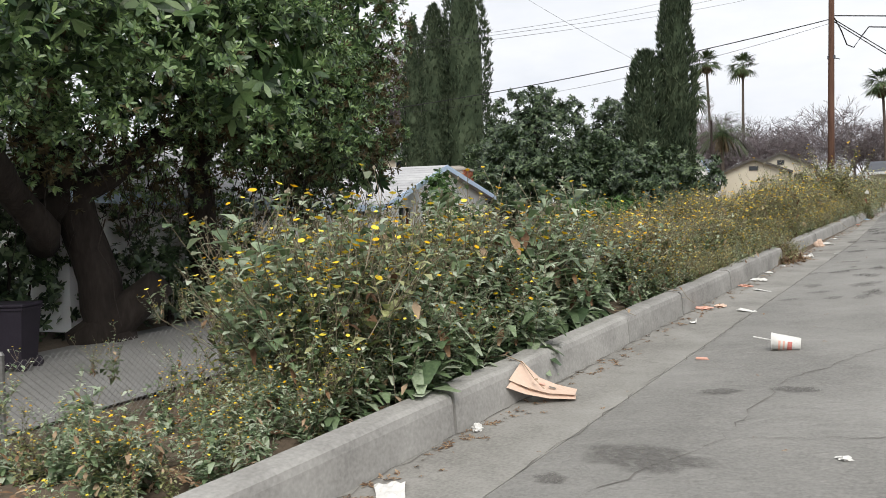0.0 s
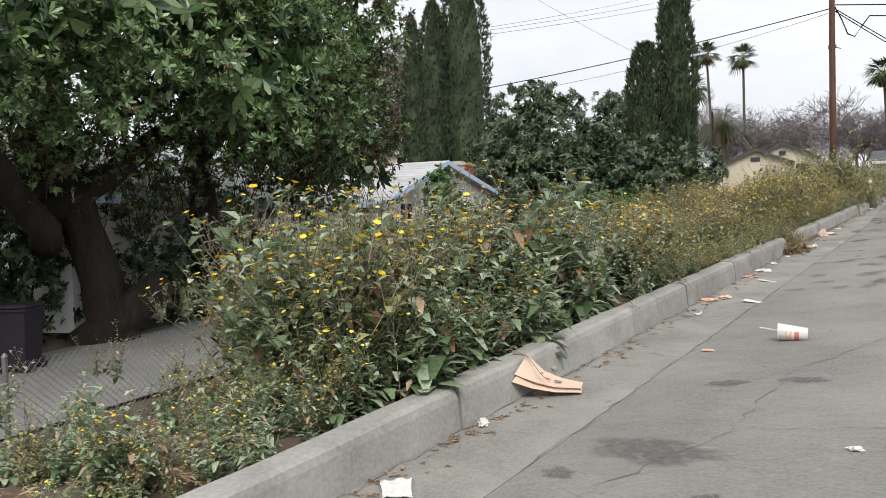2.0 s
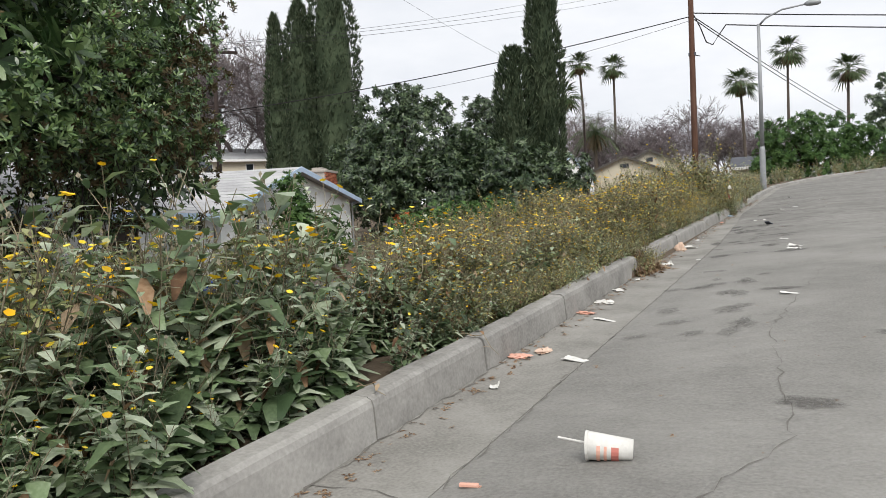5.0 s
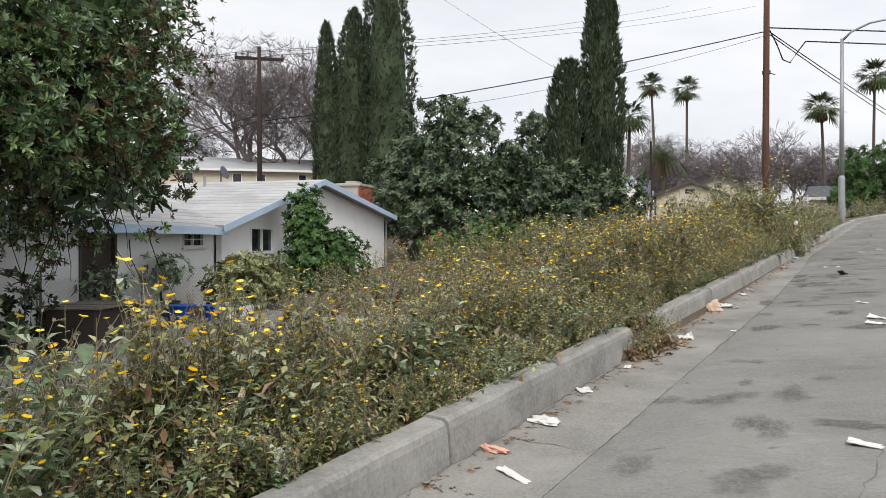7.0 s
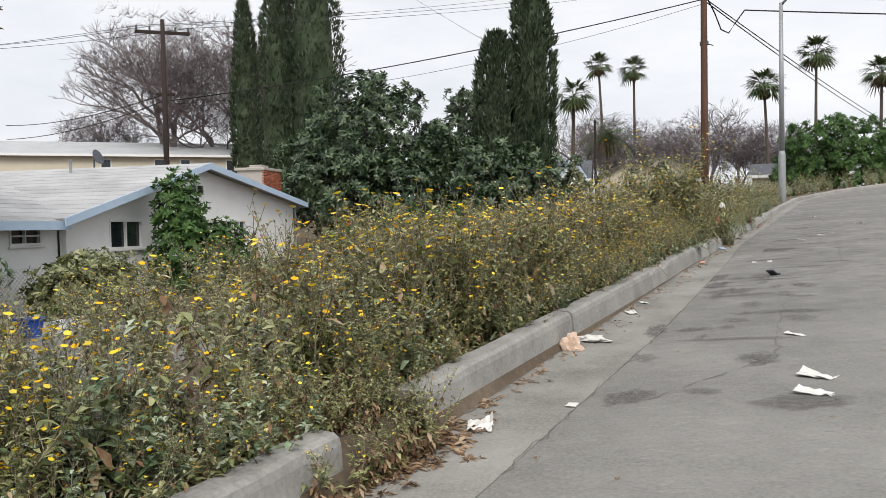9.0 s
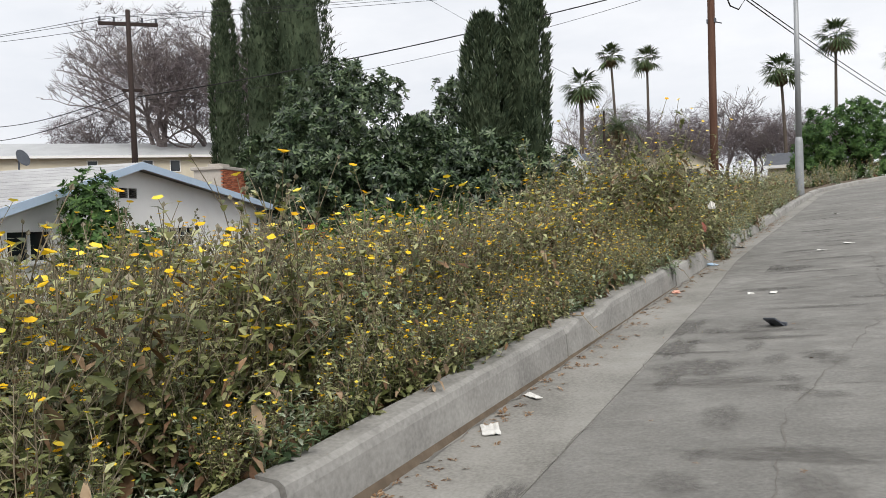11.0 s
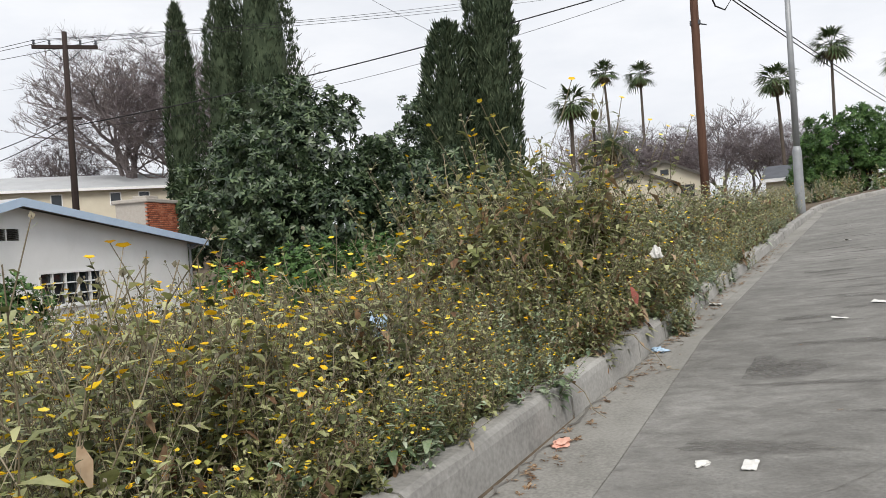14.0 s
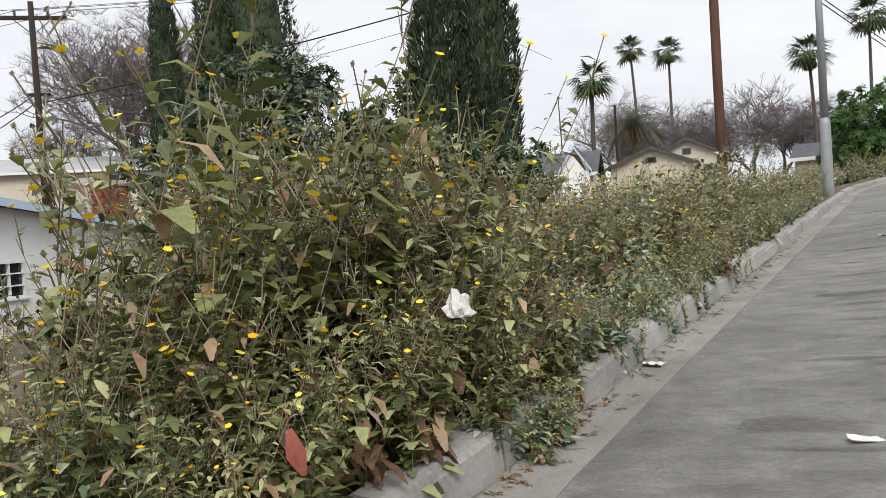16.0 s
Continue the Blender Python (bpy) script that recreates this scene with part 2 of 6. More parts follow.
m_crack = material("crack_dirt", [(0.10, 0.094, 0.085), (0.20, 0.19, 0.172)], 8, 60, 1.0, 0.2)
m_stain = material("oil_stain", [(0.10, 0.095, 0.088), (0.17, 0.163, 0.15)], 4, 60, 0.8, 0.3, 0.005, contrast=0.5)
sn, sl = m_stain.node_tree.nodes, m_stain.node_tree.links
fade = sn.new("ShaderNodeAttribute")
fade.attribute_name = "fade"
sno = sn.new("ShaderNodeTexNoise")
sno.inputs["Scale"].default_value, sno.inputs["Detail"].default_value = 9.0, 6
sma = sn.new("ShaderNodeMath")
sma.operation = 'MULTIPLY_ADD'
sma.inputs[1].default_value, sma.inputs[2].default_value = 2.4, -0.5
sl.new(sno.outputs[0], sma.inputs[0])
smu = sn.new("ShaderNodeMath")
smu.operation, smu.use_clamp = 'MULTIPLY', True
sl.new(sma.outputs[0], smu.inputs[0])
sl.new(fade.outputs["Fac"], smu.inputs[1])
strn, smx = sn.new("ShaderNodeBsdfTransparent"), sn.new("ShaderNodeMixShader")
sl.new(smu.outputs[0], smx.inputs[0])
sl.new(strn.outputs[0], smx.inputs[1])
sl.new(sn["Principled BSDF"].outputs[0], smx.inputs[2])
sl.new(smx.outputs[0], sn["Material Output"].inputs["Surface"])
m_soil = material("bank_soil", [(0.05, 0.038, 0.027), (0.105, 0.08, 0.057), (0.17, 0.135, 0.098)], 1.2, 18, 1.0, 0.8, 0.04, contrast=0.5)
m_drive = material("driveway_concrete", [(0.12, 0.118, 0.112), (0.20, 0.197, 0.19), (0.26, 0.257, 0.25)], 0.8, 40, 0.9, 0.3)
m_leaf = material("weed_leaf", [(0.055, 0.095, 0.042), (0.20, 0.28, 0.14), (0.52, 0.58, 0.44)], 2, 60, 0.42, 0.15, island=0.8, through_light=0.28, contrast=0.7, spec=0.8)
m_leaf2 = material("woody_weed_leaf", [(0.055, 0.068, 0.02), (0.215, 0.24, 0.085), (0.48, 0.48, 0.245)], 2, 60, 0.45, 0.15, island=0.8, through_light=0.28, contrast=0.7, spec=0.65)
m_dry = material("dry_leaf", [(0.10, 0.055, 0.032), (0.24, 0.145, 0.08), (0.40, 0.30, 0.20)], 5, 40, 0.9, 0.2, island=0.8, through_light=0.12, contrast=0.7)
m_stem = material("weed_stem", [(0.085, 0.07, 0.042), (0.21, 0.175, 0.115), (0.35, 0.30, 0.22)], 6, 60, 0.9, 0.2, island=0.6, contrast=0.7)
m_petal = material("yellow_petal", [(0.82, 0.46, 0.012), (0.9, 0.62, 0.025), (0.93, 0.74, 0.10)], 20, 90, 0.6, 0.05, island=0.7, through_light=0.25)
m_bud = material("flower_bud", [(0.10, 0.095, 0.06), (0.30, 0.27, 0.20)], 20, 90, 0.9, 0.1, island=0.6)
m_tree_leaf = material("glossy_tree_leaf", [(0.02, 0.05, 0.018), (0.088, 0.163, 0.056), (0.245, 0.355, 0.15)], 0.5, 30, 0.34, 0.1, island=0.8, through_light=0.24, contrast=0.6, spec=0.8)
m_tree_young = material("young_tree_leaf", [(0.15, 0.25, 0.07), (0.32, 0.44, 0.17)], 1, 30, 0.38, 0.1, island=0.6, through_light=0.26, spec=0.7)
# brown set darker so the shaded outer crown reads dim by its colour
m_tree_brown = material("browned_tree_leaf", [(0.05, 0.042, 0.02), (0.14, 0.11, 0.055)], 1, 30, 0.8, 0.1, island=0.5, through_light=0.25)
m_dark_leaf = material("dark_broad_leaf", [(0.012, 0.028, 0.011), (0.042, 0.075, 0.03), (0.13, 0.18, 0.085)], 0.3, 20, 0.45, 0.1, island=0.7, through_light=0.12, contrast=0.6, spec=0.6)
m_cypress = material("cypress_foliage", [(0.02, 0.036, 0.02), (0.055, 0.08, 0.042), (0.11, 0.138, 0.08)], 0.5, 12, 0.85, 0.2, island=0.5, contrast=0.6)
m_shrub = material("shrub_leaf", [(0.02, 0.05, 0.014), (0.055, 0.12, 0.03), (0.11, 0.19, 0.05)], 1, 20, 0.55, 0.1, island=0.5, through_light=0.18, contrast=0.6)
m_bark = material("dark_bark", [(0.012, 0.009, 0.008), (0.032, 0.025, 0.021), (0.06, 0.048, 0.04)], 2, 14, 0.95, 0.9, 0.06, stretch=(1, 1, 0.25))
m_bark_grey = material("grey_bark", [(0.12, 0.10, 0.095), (0.22, 0.19, 0.185)], 2, 14, 0.95, 0.5, 0.03)
m_twig = material("mauve_grey_twig", [(0.10, 0.082, 0.085), (0.22, 0.19, 0.20)], 1, 14, 0.95, 0.1, 0.01, island=0.6)
m_palm_bark = material("palm_bark", [(0.055, 0.044, 0.036), (0.12, 0.098, 0.08)], 3, 14, 0.95, 0.5, 0.03)
m_frond = material("palm_frond", [(0.04, 0.07, 0.025), (0.12, 0.16, 0.07)], 2, 10, 0.6, 0.1, island=0.5, through_light=0.1)
m_frond_dry = material("dead_palm_frond", [(0.12, 0.09, 0.05), (0.24, 0.18, 0.11)], 2, 10, 0.9, 0.1, island=0.5)
m_stucco = material("white_stucco", [(0.72, 0.72, 0.70), (0.80, 0.80, 0.79), (0.84, 0.84, 0.83)], 1.0, 90, 0.95, 0.25, 0.006, contrast=0.4)
m_cream = material("cream_stucco", [(0.52, 0.47, 0.37), (0.62, 0.57, 0.46)], 1.0, 80, 0.95, 0.2)
m_shingle = material("grey_white_shingle", [(0.25, 0.25, 0.255), (0.38, 0.38, 0.385), (0.48, 0.48, 0.475)], 0.7, 20, 0.95, 0.4, 0.01, object_random=0.1, contrast=0.45)
m_shingle_dark = material("dark_grey_shingle", [(0.06, 0.065, 0.075), (0.12, 0.125, 0.14)], 1, 15, 0.95, 0.4)
m_roof_pale = material("pale_roofing", [(0.32, 0.33, 0.34), (0.45, 0.46, 0.47)], 0.6, 10, 0.95, 0.3)
m_fascia = material("pale_blue_fascia", [(0.40, 0.52, 0.68), (0.52, 0.63, 0.76)], 2, 30, 0.7, 0.1)
m_brick = material("red_brick", [(0.20, 0.06, 0.035), (0.36, 0.115, 0.06), (0.42, 0.17, 0.10)], 6, 60, 0.9, 0.4, 0.006, object_random=0.5)
m_mortar = material("mortar", [(0.3, 0.27, 0.24), (0.42, 0.39, 0.35)], 8, 60, 1.0, 0.3)
m_frame_white = material("white_window_frame", [(0.7, 0.7, 0.69), (0.8, 0.8, 0.79)], 4, 40, 0.6, 0.05)
m_frame_dark = material("dark_window_frame", [(0.05, 0.045, 0.04), (0.1, 0.09, 0.08)], 4, 40, 0.6, 0.05)
m_door = material("weathered_dark_door", [(0.035, 0.028, 0.024), (0.075, 0.06, 0.05)], 2, 30, 0.8, 0.2)
m_glass = bpy.data.materials.new("window_glass")
m_glass.use_nodes = True
gb = m_glass.node_tree.nodes["Principled BSDF"]
gb.inputs["Base Color"].default_value = (0.02, 0.025, 0.03, 1)
gb.inputs["Roughness"].default_value = 0.06
gb.inputs["Specular IOR Level"].default_value = 0.6
m_wood_pole = material("weathered_pole_wood", [(0.05, 0.026, 0.019), (0.105, 0.055, 0.038), (0.16, 0.092, 0.064)], 1.2, 25, 0.95, 0.5, 0.01, stretch=(6, 6, 0.4))
m_wood_dark = material("dark_pole_wood", [(0.022, 0.016, 0.014), (0.05, 0.036, 0.032)], 1.2, 25, 0.95, 0.4, 0.01, stretch=(6, 6, 0.4))
m_steel = material("galvanised_steel", [(0.22, 0.23, 0.24), (0.33, 0.34, 0.35)], 3, 40, 0.5, 0.05, metal=0.3)
m_wire = material("black_cable", [(0.012, 0.012, 0.013), (0.03, 0.03, 0.03)], 5, 40, 0.6, 0.0)
m_chain = material("dull_fence_wire", [(0.12, 0.12, 0.115), (0.24, 0.24, 0.23)], 5, 40, 0.55, 0.0, metal=0.5)
m_bin = material("dark_purple_plastic", [(0.014, 0.011, 0.018), (0.03, 0.024, 0.036)], 3, 40, 0.5, 0.1)
m_blue = material("blue_plastic", [(0.01, 0.06, 0.32), (0.02, 0.10, 0.45)], 3, 30, 0.45, 0.05)
m_pale_blue = material("pale_blue_plastic_film", [(0.30, 0.45, 0.62), (0.52, 0.64, 0.76)], 6, 40, 0.4, 0.1)
m_paper = material("crumpled_white_paper", [(0.50, 0.49, 0.46), (0.72, 0.71, 0.68)], 9, 60, 0.85, 0.3)
m_kraft = material("brown_kraft_paper", [(0.55, 0.39, 0.30), (0.70, 0.54, 0.43)], 5, 60, 0.85, 0.2)
m_red = material("faded_red_print", [(0.42, 0.12, 0.10), (0.58, 0.22, 0.18)], 9, 60, 0.6, 0.05)
m_pink = material("faded_pink_paper", [(0.62, 0.3, 0.22), (0.72, 0.45, 0.36)], 9, 60, 0.8, 0.1)
m_dead_red = material("dull_red_dead_leaf", [(0.19, 0.05, 0.04), (0.33, 0.11, 0.085)], 14, 60, 0.8, 0.1)
m_darkgrey = material("dark_grey_plastic", [(0.05, 0.055, 0.065), (0.1, 0.11, 0.13)], 5, 40, 0.5, 0.05)
m_wood_grey = material("greyed_timber", [(0.12, 0.105, 0.09), (0.26, 0.235, 0.2)], 2, 30, 0.95, 0.3, stretch=(1, 8, 8))
m_green_hose = material("green_hose", [(0.02, 0.16, 0.07), (0.05, 0.26, 0.13)], 5, 40, 0.5, 0.0)
m_terracotta = material("orange_red_flowering_leaf", [(0.30, 0.05, 0.015), (0.50, 0.13, 0.03)], 5, 40, 0.7, 0.0, island=0.6, through_light=0.15)

# ---- ground: one sheet to the horizon ----
gx = np.unique(np.concatenate([np.linspace(-600, -60, 12), np.linspace(-60, -10, 26), np.linspace(-10, 3, 53), np.linspace(3, 30, 28), np.linspace(30, 600, 20)]))
gy = np.unique(np.concatenate([np.linspace(-300, -20, 10), np.linspace(-20, 60, 161), np.linspace(60, 130, 36), np.linspace(130, 900, 20)]))
GX, GY = np.meshgrid(gx, gy, indexing='ij')
GZ = land(GX, GY)
near = (np.abs(GX) < 30) & (GY < 60)
GZ = GZ + np.where(near & (GX < xkerb(GY) - 0.5), 0.05 * np.sin(GX * 3.1 + GY * 1.7) * np.cos(GY * 2.3), 0)
ni, nj = GX.shape
idx = np.arange(ni * nj).reshape(ni, nj)
F = np.stack([idx[:-1, :-1], idx[1:, :-1], idx[1:, 1:], idx[:-1, 1:]], -1).reshape(-1, 4)
ground = new("ground", quad_mesh("ground", np.stack([GX, GY, GZ], -1).reshape(-1, 3), F, np.zeros(len(F), int), [m_soil]))
tagged(ground, "dry brown soil and leaf litter of a roadside bank", "ground", kind="structure")


def kerb_point(s):
    """Foot of the kerb at station s: place and the level direction across the road."""
    y = float(s)
    x = float(xkerb(y))
    dx = float(xkerb(y + 0.05) - xkerb(y - 0.05)) / 0.1
    l = math.hypot(dx, 1)
    return Vector((x, y, float(zroad(y)))), Vector((1 / l, -dx / l, 0))


def joint(s):
    """Width of the gutter: it narrows up the hill."""
    return float(np.interp(s, [16, 21, 24], [0.0, -0.14, -0.285]))


def strip(name, s0, s1, step, profile, mats, label, category, parent=None):
    """A band along the kerb: profile rows of (offset from the kerb's foot, height, slot)."""
    sh = Shape()
    n = int(round((s1 - s0) / step))
    vs, fs, ms = [], [], []
    k = len(profile)
    for i in range(n + 1):
        p, a = kerb_point(s0 + (s1 - s0) * i / n)
        jt = joint(s0 + (s1 - s0) * i / n)
        vs += [p + a * (o + jt * (0.5 < o < 0.7) + jt * 0.5 * (o == 0.3)) + Vector((0, 0, h)) for o, h, _ in profile]
    for i in range(n):
        for j in range(k - 1):
            fs.append((i * k + j, i * k + j + 1, (i + 1) * k + j + 1, (i + 1) * k + j))
            ms.append(profile[j][2])
    sh.v, sh.f, sh.m = vs, fs, ms
    ob = part(name, sh, mats, parent)
    return ob


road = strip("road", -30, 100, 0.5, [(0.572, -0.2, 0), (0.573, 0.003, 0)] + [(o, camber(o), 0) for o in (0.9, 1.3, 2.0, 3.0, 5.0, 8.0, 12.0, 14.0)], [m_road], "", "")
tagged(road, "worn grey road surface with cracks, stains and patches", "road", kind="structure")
gutter = strip("gutter", -30, 100, 0.5, [(-0.02, -0.1, 0), (0.0, 0.0, 0), (0.3, -0.008, 0), (0.57, 0.006, 0), (0.575, -0.1, 0)], [m_gutter], "", "")
tagged(gutter, "pale concrete gutter along the kerb, dusty", "gutter", kind="structure")

# ---- kerb: cast lengths with joints, chipped towards the top of the hill ----
kerb = thing("kerb", "weathered grey concrete kerb, cracked and chipped at joints", "kerb", kind="structure")
KERB_JOINTS = [-6.0, -3.1, -0.4, 3.31, 5.9, 7.35, 9.2, 12.3, 12.95, 15.3, 17.9, 19.4, 21.0, 22.35, 23.1, 24.9, 26.6, 28.4, 31, 34, 37, 40, 43, 46, 49, 52, 55, 58, 61, 64, 67, 70, 73, 76]
KERB_JOINTS = [float(v) for v in uphill(KERB_JOINTS)]
krng = random.Random(4)
for a, b in zip(KERB_JOINTS[:-1], KERB_JOINTS[1:]):
    if abs(a - 12.3) < 0.01:
        continue
    worn = 0.0 if a < 21.5 else 0.03 if a < 24 else 0.06
    n = max(2, int((b - a) / (0.25 if a < 28 else 1.0)))
    sh = Shape()
    prof = [(0.0, -0.05), (-0.005, 0.0), (-0.018, 0.17), (-0.028, 0.205), (-0.055, 0.222), (-0.16, 0.228), (-0.185, 0.21), (-0.19, -0.2)]
    k = len(prof)
    lift, shove = krng.uniform(-0.005, 0.003) - worn, krng.uniform(-0.005, 0.005)
    for i in range(n + 1):
        s = a + 0.012 + (b - a - 0.024) * i / n
        p, ac = kerb_point(s)
        chip = krng.uniform(0, 1)
        dz = -0.014 * (chip > 0.8) * (a > 16) + krng.uniform(-0.004, 0.004)
        for j, (o, h) in enumerate(prof):
            w = dz if 2 < j < 6 else 0
            sh.v.append(p + ac * (o + shove + (0.02 * (chip > 0.8) * (-1) if j == 3 and a > 16 else 0)) + Vector((0, 0, h + lift * (h > 0) + w)))
    for i in range(n):
        for j in range(k - 1):
            sh.f.append((i * k + j, i * k + j + 1, (i + 1) * k + j + 1, (i + 1) * k + j))
            sh.m.append(0)
    sh.f += [tuple(range(k)), tuple(range(n * k, n * k + k))[::-1]]
    sh.m += [0, 0]
    part("kerb_length", sh, m_kerb, kerb)


def on_road(o, s):
    """A place on the road or gutter at offset o from the kerb and station s."""
    p, a = kerb_point(s)
    q = p + a * o
    return Vector((q.x, q.y, float(zroad(s)) + camber(o)))


def blot(name, o, s, w, l, mat, label, seed, lift=0.004, category="stain", deep=1.0):
    """A ragged flat patch lying on the road."""
    r = random.Random(seed)
    sh = Shape()
    n = 26
    ph = [r.uniform(0, 6.28) for _ in range(4)]
    rim, mid = [], []
    for i in range(n):
        t = i * 2 * math.pi / n
        q = 1 + 0.16 * math.sin(2 * t + ph[0]) + 0.12 * math.sin(5 * t + ph[1]) + 0.08 * math.sin(9 * t + ph[2]) + r.uniform(-0.05, 0.05)
        for lst, g in ((rim, 1.0), (mid, 0.62)):
            p = on_road(o + math.cos(t) * w * q * g, s + math.sin(t) * l * q * g)
            lst.append(p + Vector((0, 0, lift)))
    c = on_road(o, s) + Vector((0, 0, lift))
    sh.add(rim + mid + [c], [(i, (i + 1) % n, n + (i + 1) % n, n + i) for i in range(n)] + [(n + i, n + (i + 1) % n, 2 * n) for i in range(n)])
    ob = part(name, sh, mat)
    fa = ob.data.attributes.new("fade", 'FLOAT', 'POINT')
    fa.data.foreach_set("value", [0.0] * n + [0.55 * deep] * n + [0.7 * deep])
    return tagged(ob, label, category, kind="structure")


def crack(path, width, seed, mat=None):
    """A wandering dark crack over the road through (offset, station) points."""
    r = random.Random(seed)
    sh = Shape()
    pts = []
    for (a, b), (c, d) in zip(path[:-1], path[1:]):
        m = max(2, int(math.hypot(c - a, d - b) / 0.09))
        for i in range(m):
            t = i / m
            pts.append((a + (c - a) * t + r.uniform(-0.026, 0.026), b + (d - b) * t + r.uniform(-0.026, 0.026)))
    pts.append(path[-1])
    vs = []
    for i, (o, s) in enumerate(pts):
        q = pts[min(i + 1, len(pts) - 1)]
        p0 = pts[max(i - 1, 0)]
        dx, dy = q[0] - p0[0], q[1] - p0[1]
        l = math.hypot(dx, dy) or 1
        w = width * r.choice((0.12, 0.3, 0.7, 1.2)) / 2
        for sg in (1, -1):
            vs.append(on_road(o - dy / l * w * sg, s + dx / l * w * sg) + Vector((0, 0, 0.0035)))
    sh.add(vs, [(2 * i, 2 * i + 1, 2 * i + 3, 2 * i + 2) for i in range(len(pts) - 1)])
    ob = part("road_crack", sh, mat or m_crack)
    return tagged(ob, "dark dirt-filled crack in the road surface", "crack", kind="structure")


for i, (a, b) in enumerate(((-6, 2.1), (2.9, 5.2), (5.4, 8.8), (9.6, 11.9), (12.6, 17.1), (17.5, 20.2), (20.9, 26), (27, 60))):
    stops = [a + (b - a) * k / 6 for k in range(7)]
    crack([(0.575 + joint(v), v) for v in stops], 0.007, 300 + i)
crack([(0.02, -6), (0.015, 8), (0.012, 12)], 0.0165, 2)
crack([(0.015, 13), (0.02, 20), (0.02, 32)], 0.0193, 3)
for i, s in enumerate((1.2, 5.3, 9.7, 15.4, 20.1, 24.3, 29.5)):
    crack([(0.02, s), (0.3, s + 0.05), (0.58, s - 0.03), (0.9, s + 0.1)], 0.007, 20 + i)
crack([(0.75, 2.2), (1.3, 3.6), (1.35, 4.8), (1.9, 6.1), (1.7, 8.5), (2.1, 12)], 0.0077, 31)
crack([(1.3, 3.6), (2.2, 3.9), (3.6, 4.3)], 0.0066, 32)
crack([(0.9, 13.8), (1.5, 14.9), (1.4, 17.2), (1.9, 20.0), (1.8, 24)], 0.0088, 33)
crack([(0.62, 12), (2.4, 12.5), (5, 12.3), (8, 12.6)], 0.0066, 34)
crack([(0.6, 17.6), (2.4, 17.9), (6, 17.5)], 0.0066, 35)
crack([(0.6, 22.2), (1.4, 22.5), (3.5, 22.1)], 0.0072, 36)
crack([(1.2, 20.6), (1.9, 21.6), (2.6, 22.4), (3.4, 24.4)], 0.0066, 37)
STAINS = ((1.04, 3.27, 0.33, 0.2), (1.46, 4.62, 0.13, 0.09), (1.06, 4.52, 0.13, 0.08), (0.75, 2.91, 0.1, 0.07), (1.42, 2.77, 0.08, 0.06), (0.8, 13.88, 0.14, 0.2), (1.69, 13.82, 0.26, 0.16), (0.52, 19.41, 0.14, 0.4), (0.52, 15.96, 0.1, 0.3),
          (0.84, 18.12, 0.24, 0.3), (0.62, 18.7, 0.12, 0.4), (0.76, 23.0, 0.25, 0.3), (1.0, 22.77, 0.3, 0.25), (1.7, 10.4, 0.2, 0.1), (1.95, 6.6, 0.16, 0.12), (2.5, 8.2, 0.18, 0.12))
for i, (o, s, w, l) in enumerate(STAINS):
    blot("road_stain", o, s, w, l, m_stain, "dark dried stain on the road surface", 50 + i, 0.004, "stain", 1.35)
for i in range(46):
    r_ = random.Random(960 + i)
    o, s = (r_.uniform(0.62, 1.5), r_.uniform(8.2, 12.2)) if i < 22 else (r_.uniform(0.6, 1.6), r_.uniform(14.5, 19.5))
    blot("road_stain", o, s, r_.uniform(0.05, 0.16), r_.uniform(0.06, 0.2), m_stain, "shallow darker patch worn into the road surface", 900 + i, 0.0055, "stain", 0.7)
for i in range(34):
    r_ = random.Random(700 + i)
    blot("road_stain", r_.uniform(0.7, 3.6), 14 + i * 0.65, r_.uniform(0.08, 0.4), r_.uniform(0.02, 0.09), m_stain, "dark scuffed mark worn into the road surface", 800 + i, 0.005)
for i, s in enumerate(np.arange(15.5, 40, 1.15)):
    blot("road_stain", 1.2 + 0.25 * math.sin(i * 2.1), s, 0.42 + 0.1 * math.cos(i), 0.05 + 0.03 * (i % 3), m_stain, "dark scuffed ripple worn into the road surface", 150 + i, 0.0045)

# ---- plant patterns in quads ----


